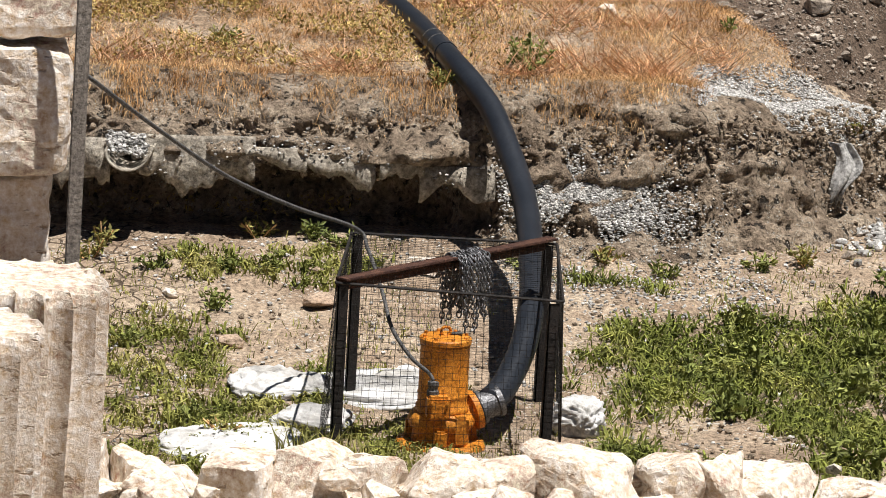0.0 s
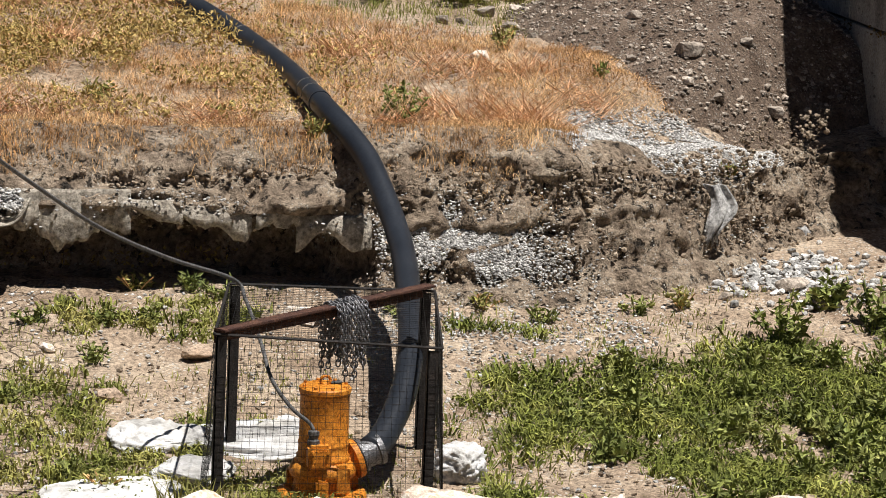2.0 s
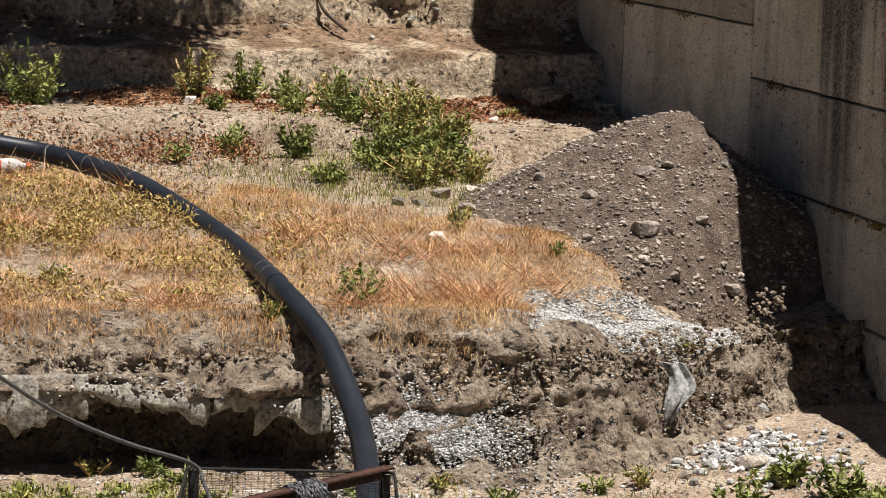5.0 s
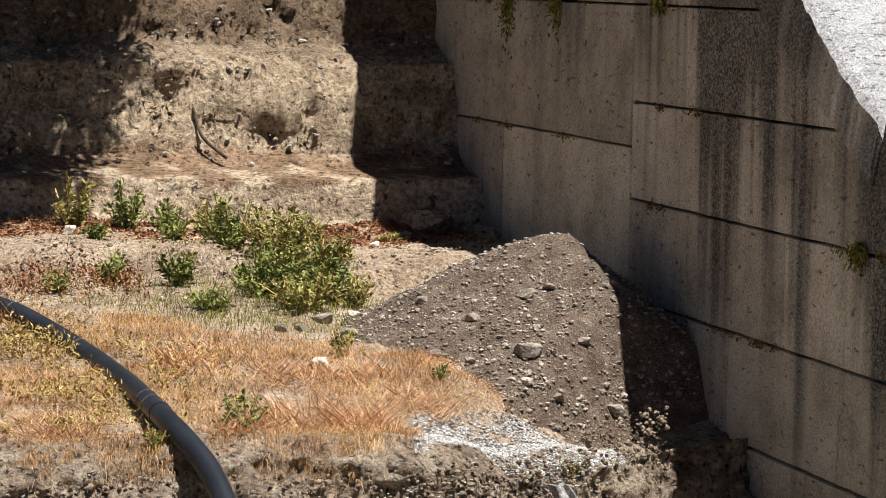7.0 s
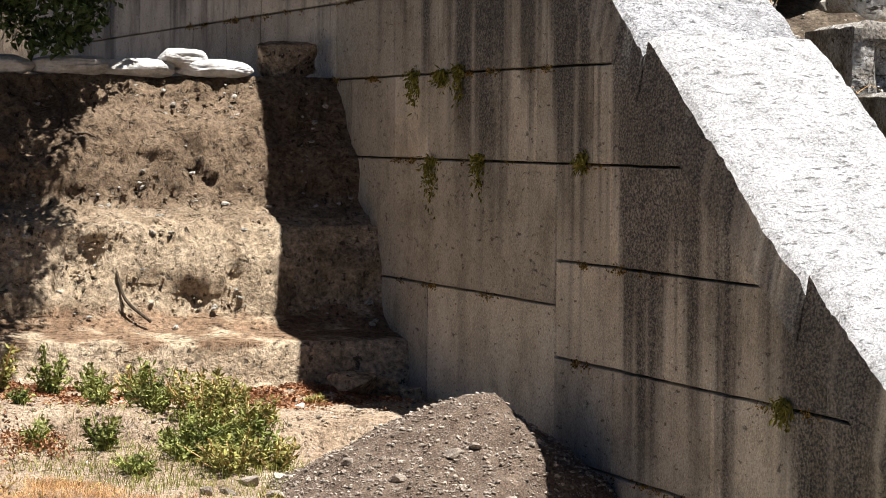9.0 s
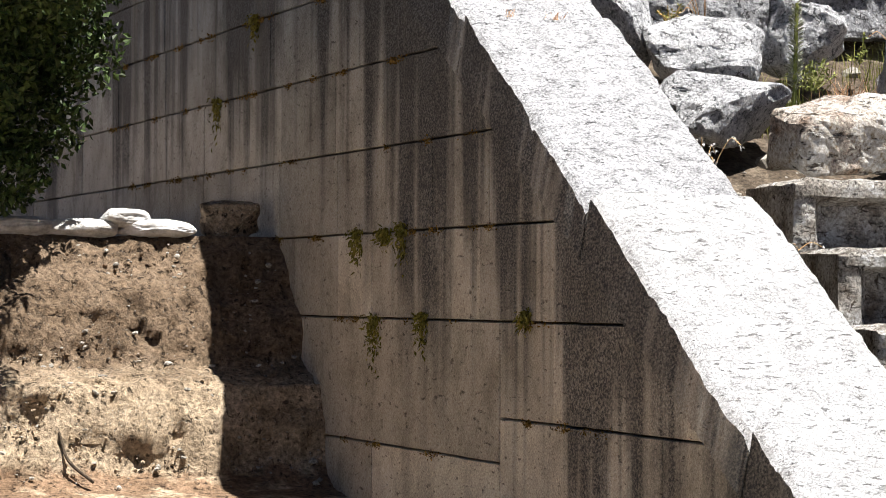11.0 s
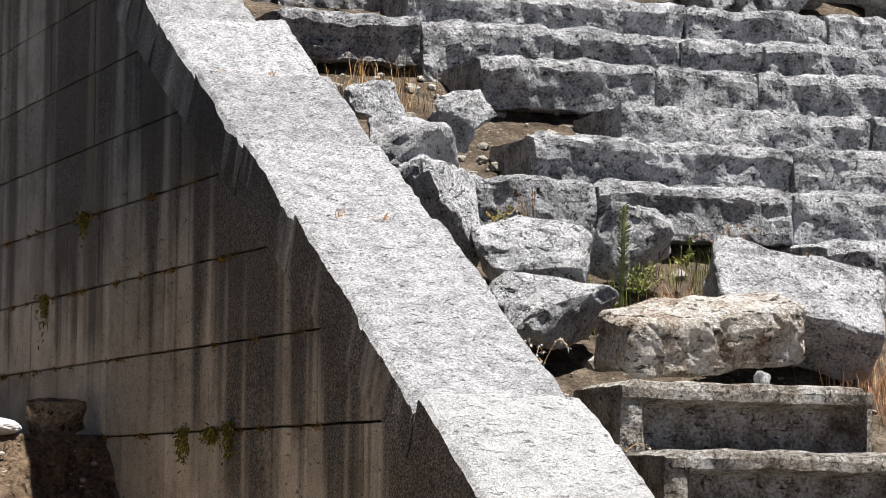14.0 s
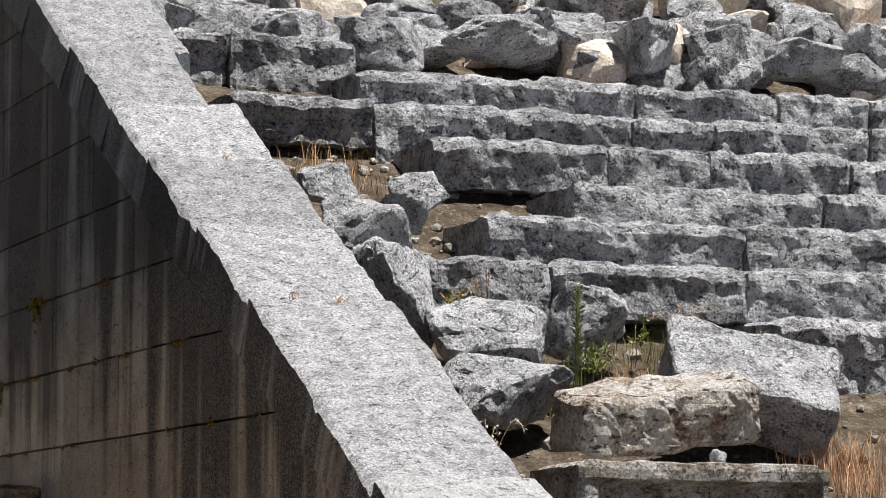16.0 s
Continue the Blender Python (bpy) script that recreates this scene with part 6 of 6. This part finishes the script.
tagged(mesh_object("dead_weeds", v, fs, M_DEAD), "dried brown weeds along the low step", "dead weeds", kind="stuff")

# plants in the wall joints
for k, (y, z, r, h) in enumerate([(-2.28, 3.84, 0.13, 0.2), (-3.42, 3.86, 0.1, 0.2), (-2.74, 3.23, 0.14, 0.26), (-3.91, 3.25, 0.1, 0.18), (-0.27, 3.19, 0.12, 0.3), (-6.07, 3.27, 0.06, 0.08), (0.82, 5.64, 0.1, 0.14), (2.17, 5.04, 0.08, 0.2), (-9.3, 2.05, 0.08, 0.08), (-3.0, 3.83, 0.12, 0.1)]):
    root = thing("wall_plant", (-0.01, y, z), "olive-green tuft hanging from a wall joint", "plant", "wall plants")
    n = 240
    p = np.stack([-np.abs(rng.normal(0, 0.03, n)), rng.normal(0, r * 0.45, n), -np.abs(rng.normal(0, h * 0.6, n)) + 0.05], 1)
    v, fs = leaf_mesh(p, rng.normal(size=(n, 3)) * np.array([0.4, 0.6, 0.5]) + np.array([-0.2, 0, -0.7]), rng.uniform(0.025, 0.06, n), rng.uniform(0.005, 0.010, n))
    tagged(mesh_object("leaves", v, fs, M_OLIVE, root), kind="stuff")

# moss along the wall joints
spots = []
for z, ya, yb in ((3.85, -6.3, 0.3), (3.25, -7.5, -0.6), (2.65, -8.7, -5.5), (2.05, -9.8, -5.5), (2.37, -5.4, -1.3), (1.43, -10.3, -5.8), (4.45, -5.1, 6), (5.05, -3.9, 7), (5.64, -2.8, 7)):
    for c in rng.uniform(ya, yb, int((yb - ya) * 1.6)):
        k = int(rng.uniform(12, 60))
        spots.append(np.stack([-np.abs(rng.normal(0, 0.012, k)) - 0.004, c + rng.normal(0, rng.uniform(0.03, 0.14), k), z + rng.normal(0, 0.012, k) - 0.012], 1))
spots = np.vstack(spots)
n = len(spots)
v, fs = leaf_mesh(spots, rng.normal(size=(n, 3)) * np.array([0.4, 1, 0.7]) + np.array([-0.3, 0, -0.3]), rng.uniform(0.01, 0.028, n), rng.uniform(0.004, 0.009, n))
tagged(mesh_object("wall_moss", v, fs, M_MOSS), "ochre moss growing along the wall joints", "moss", kind="stuff")

# ---- among the seats: dry grass, spike plant, poppy ----
def hill(x, y, dz=0.0):
    return np.stack([x, y, 6.55 + 0.508 * y + dz], 1)


for cx, cy, r, n, m in ((1.6, -1.9, 0.32, 1300, M_STRAW), (1.95, -2.3, 0.32, 800, M_STRAW), (2.6, -3.9, 0.3, 350, M_GRASS2), (3.1, -3.9, 0.2, 300, M_STALK), (1.35, -7.2, 0.2, 160, M_GRASS2), (4.2, -4.9, 0.4, 500, M_STALK), (1.25, -5.4, 0.12, 120, M_GRASS2), (2.3, 0.2, 0.5, 150, M_STRAW), (3.6, -3.2, 0.3, 120, M_GRASS2), (1.3, -6.2, 0.14, 120, M_GRASS2)):
    x, y = cx + rng.normal(0, r * 0.5, n), cy + rng.normal(0, r * 0.5, n)
    blades("dry_grass" if m is not M_GRASS2 else "green_grass", hill(x, y, 0.0), rng.uniform(0.1, 0.42, n), rng.uniform(0.002, 0.004, n), 0.5, m, "wild grass growing between the fallen stones")
for x, y in ((0.62, -2.16), (0.28, -2.18), (0.66, -4.6), (0.36, -4.58)):
    n = 16
    b = np.stack([x + rng.normal(0, 0.03, n), y + rng.normal(0, 0.015, n), np.full(n, cope_z(y) - 0.05)], 1)
    blades("dry_grass", b, rng.uniform(0.03, 0.09, n), rng.uniform(0.002, 0.004, n), 1.3, M_STALK, "little dry orange tuft in a coping joint")
weed("small_bush", (1.95, -3.35, 5.35), 0.1, 0.14, 110, 0.03, M_YLEAF, "yellow-green weed between boulders", "bush", 8)
weed("small_bush", (3.4, -3.35, 5.1), 0.1, 0.22, 70, 0.04, M_LEAF, "thin green weed below a stone seat", "bush", 6)
weed("small_bush", (2.7, -4.1, 4.85), 0.25, 0.22, 240, 0.035, M_LEAF, "low green weed at the foot of a spike plant", "bush", 12)
spike = thing("spike_plant", (2.57, -4.1, 4.75), "tall green succulent flower spike between boulders", "plant")
part("stalk", tube(smooth_line([(0, 0, -0.1), (0.01, 0, 0.3), (0.02, 0, 0.68)], 8), [0.015] * 16 + [0.012], 8), M_LEAF, spike)
n = 420
t = rng.uniform(0.12, 1, n)
a = rng.uniform(0, math.tau, n)
rad = 0.016
p = np.stack([0.02 * t + np.cos(a) * rad, np.sin(a) * rad, 0.69 * t], 1)
v, fs = leaf_mesh(p, np.stack([np.cos(a), np.sin(a), np.full(n, 0.5)], 1), np.where(t > 0.85, 0.025, 0.05), np.full(n, 0.006))
tagged(mesh_object("leaves", v, fs, M_SPIKE, spike), kind="stuff")
poppy = thing("poppy", (4.13, -3.9, 4.75), "red poppy flowering beside a fallen slab", "flower")
part("stem", tube(smooth_line([(0, 0, -0.1), (0.02, -0.01, 0.2), (0, 0, 0.34)], 6), 0.004, 5), M_LEAF, poppy)
for k in range(4):
    a = k * math.pi / 2
    bm = bmesh.new()
    bmesh.ops.create_uvsphere(bm, u_segments=8, v_segments=6, radius=0.03)
    bmesh.ops.scale(bm, vec=(1, 0.25, 1), verts=bm.verts)
    bmesh.ops.transform(bm, matrix=Matrix.Translation((math.cos(a) * 0.02, math.sin(a) * 0.02, 0.345)) @ pose(0, 0, 0, 30, 0, k * 90 + 90), verts=bm.verts)
    part("petal", bm, M_POPPY, poppy)
# wild oats
for k, (x, y, z, h) in enumerate([(1.75, -2.2, 5.35, 0.55), (2.35, -3.0, 5.0, 0.6), (1.9, -1.9, 5.55, 0.5), (3.75, -3.3, 4.9, 0.5), (2.15, -2.6, 5.2, 0.5), (4.15, -3.7, 4.75, 0.45), (1.3, -5.6, 3.9, 0.5), (1.35, -6.7, 3.4, 0.4)]):
    oat = thing("wild_oat", (x, y, z), "thin dry wild oat with pale seed heads", "grass", "wild oats")
    bm = bmesh.new()
    pp = []
    for j in range(7):
        e = Vector((rng.normal(0, 0.09), rng.normal(0, 0.07), h * rng.uniform(0.75, 1.05)))
        ln = smooth_line([(0, 0, -0.1), (e.x * 0.3, e.y * 0.3, h * 0.5), tuple(e), (e.x * 1.5, e.y * 1.3, e.z - 0.03)], 5)
        tube(ln, 0.0025, 4, bm, False)
        pp += [q[:] for q in ln[-6:]] * 2
    tagged(part("stem", bm, M_STRAW, oat), kind="stuff")
    pp = np.array(pp) + rng.normal(0, 0.012, (len(pp), 3))
    v, fs = leaf_mesh(pp, rng.normal(size=(len(pp), 3)) + np.array([0, 0, -1.2]), rng.uniform(0.02, 0.035, len(pp)), rng.uniform(0.004, 0.007, len(pp)))
    tagged(mesh_object("seed_head", v, fs, M_BAG, oat), kind="stuff")
# upper rubble
rr = random.Random(9)
for k in range(150):
    x, y = rr.uniform(1.2, 10.5), rr.uniform(2.7, 5.2)
    s = rr.uniform(0.25, 0.7)
    boulder("boulder", (x, y, 6.55 + 0.508 * y + s * 0.45), (s * 1.3, s, s * 0.9), 500 + k, M_SEAT if k % 4 else M_WHITE_STONE, "tumbled grey boulder above the highest seats", (0, 0, k * 37), 3, 0.06, "upper rubble")
n = 500
x, y = rng.uniform(1.1, 6, n), rng.uniform(-6, 3, n)
pebbles("rubble", hill(x, y, 0.02), 0.02 + 0.08 * rng.uniform(0, 1, n) ** 3, M_RUBBLE_PALE, "broken stones between the seats")

# ---- bottle ----
bottle = thing("plastic_bottle", (-4.668, -5.42, 1.441), "discarded white plastic bottle with a red cap and label", "bottle")
bot = lathe([(0.03, 0.0), (0.045, 0.005), (0.046, 0.15), (0.04, 0.18), (0.016, 0.215), (0.016, 0.235)], 16)
bmesh.ops.transform(bot, matrix=pose(0, 0, 0, 0, 90, 10), verts=bot.verts)
part("body", bot, M_BAG, bottle, smooth=True)
for a, b, r in ((0.03, 0.075, 0.0475), (0.235, 0.262, 0.019)):
    bm = lathe([(r, a), (r, b)], 16)
    bmesh.ops.transform(bm, matrix=pose(0, 0, 0, 0, 90, 10), verts=bm.verts)
    part("label" if a < 0.1 else "cap", bm, M_POPPY, bottle, "red plastic")

# ---- roots in the back bank ----
for k, pts in enumerate([[(-2.3, 0.05, 3.8), (-2.2, -0.12, 3.62), (-2.22, -0.25, 3.5), (-2.25, -0.3, 3.42)], [(-1.75, -0.35, 3.4), (-1.8, -0.5, 3.2), (-1.85, -0.62, 3.08)], [(-2.0, -1.28, 2.42), (-1.95, -1.42, 2.2), (-1.8, -1.6, 2.05)], [(-1.5, -1.2, 2.6), (-1.52, -1.3, 2.4)]]):
    ob = part("dead_root", tube(smooth_line(pts, 6), 0.012 if k else 0.03, 6), M_BARK, smooth=True)
    tagged(ob, "dark dead root sticking out of the earth bank", "root", "roots")

# ---- tree ----
tree = thing("tree", (-4.6, 0.9, 3.84), "leafy dark green tree overhanging the earth bank", "tree")
tp = smooth_line([(0, 0, -0.1), (0.05, -0.2, 0.8), (0.2, -0.7, 1.5), (0.35, -1.3, 2.1)], 8)
bmt = tube(tp, [0.17 - 0.09 * i / (len(tp) - 1) for i in range(len(tp))], 10)
tips = []
tr = random.Random(3)
for k in range(13):
    s = tp[8 + int(k * 1.2)]
    a = k * 2.4
    e = s + Vector((math.cos(a) * tr.uniform(0.9, 2.1), math.sin(a) * tr.uniform(0.7, 1.7) - 0.3, tr.uniform(0.0, 0.9)))
    ln = smooth_line([s, s.lerp(e, 0.5) + Vector((0, 0, 0.25)), e], 6)
    tube(ln, [0.055 - 0.04 * i / (len(ln) - 1) for i in range(len(ln))], 7, bmt)
    tips += [ln[5], ln[8], ln[-1]]
CROWN = [(-2.0, 0.0, 4.75), (-1.75, 0.0, 5.3), (-1.6, 0.1, 5.9), (-2.3, -0.1, 4.35), (-2.05, 0.3, 5.2), (-2.4, -1.2, 5.4), (-2.6, -1.8, 5.6), (-3.0, -2.4, 5.6), (-3.4, -1.5, 5.5), (-3.2, -3.0, 5.8), (-2.8, -0.8, 5.2),
         (-3.6, -2.6, 5.6), (-4.0, -2.0, 5.6), (-4.4, -3.0, 5.8), (-4.2, -1.2, 5.5), (-2.5, -0.6, 5.8), (-3.0, -0.2, 5.6), (-2.7, -1.4, 5.0), (-3.2, -1.2, 5.0), (-3.7, -0.6, 5.2), (-4.6, -2.2, 5.7), (-5.0, -1.4, 5.6), (-3.0, -1.8, 5.3), (-3.4, -2.2, 5.3), (-5.2, -2.6, 5.8), (-2.75, 0.1, 4.6), (-2.6, -0.4, 4.7), (-2.25, -2.2, 5.7), (-2.15, -1.5, 5.7), (-2.05, -0.9, 5.8), (-2.0, -1.9, 6.2), (-2.4, -2.8, 5.9), (-2.6, -3.2, 6.0), (-2.7, -2.6, 5.6), (-2.0, -0.4, 5.7), (-3.0, -3.4, 6.0), (-3.6, -3.4, 5.9)]
CROWN = [Vector(q) - Vector((-4.6, 0.9, 3.84)) for q in CROWN]
for q in CROWN:
    ln = smooth_line([tp[-4], tp[-4].lerp(q, 0.5) + Vector((0, 0, 0.3)), q], 6)
    tube(ln, [0.04 - 0.03 * i / (len(ln) - 1) for i in range(len(ln))], 6, bmt)
tips = [t for t in tips if t.x < 1.2] + CROWN + CROWN + CROWN
part("trunk", bmt, M_BARK, tree, smooth=True)
pts = []
for q in tips:
    m = 420
    d = rng.normal(size=(m, 3))
    d /= np.linalg.norm(d, axis=1)[:, None]
    pts.append(np.array(q[:]) + d * (rng.uniform(0.2, 1, m) ** 0.5)[:, None] * np.array([0.46, 0.5, 0.36]) * rng.uniform(0.75, 1.15))
pts = np.vstack(pts)
n = len(pts)
v, fs = leaf_mesh(pts, rng.normal(size=(n, 3)) + np.array([0, 0, -0.2]), rng.uniform(0.05, 0.095, n), rng.uniform(0.016, 0.028, n))
tagged(mesh_object("crown", v, fs, M_TREE, tree), "dense small dark green leaves", kind="stuff")
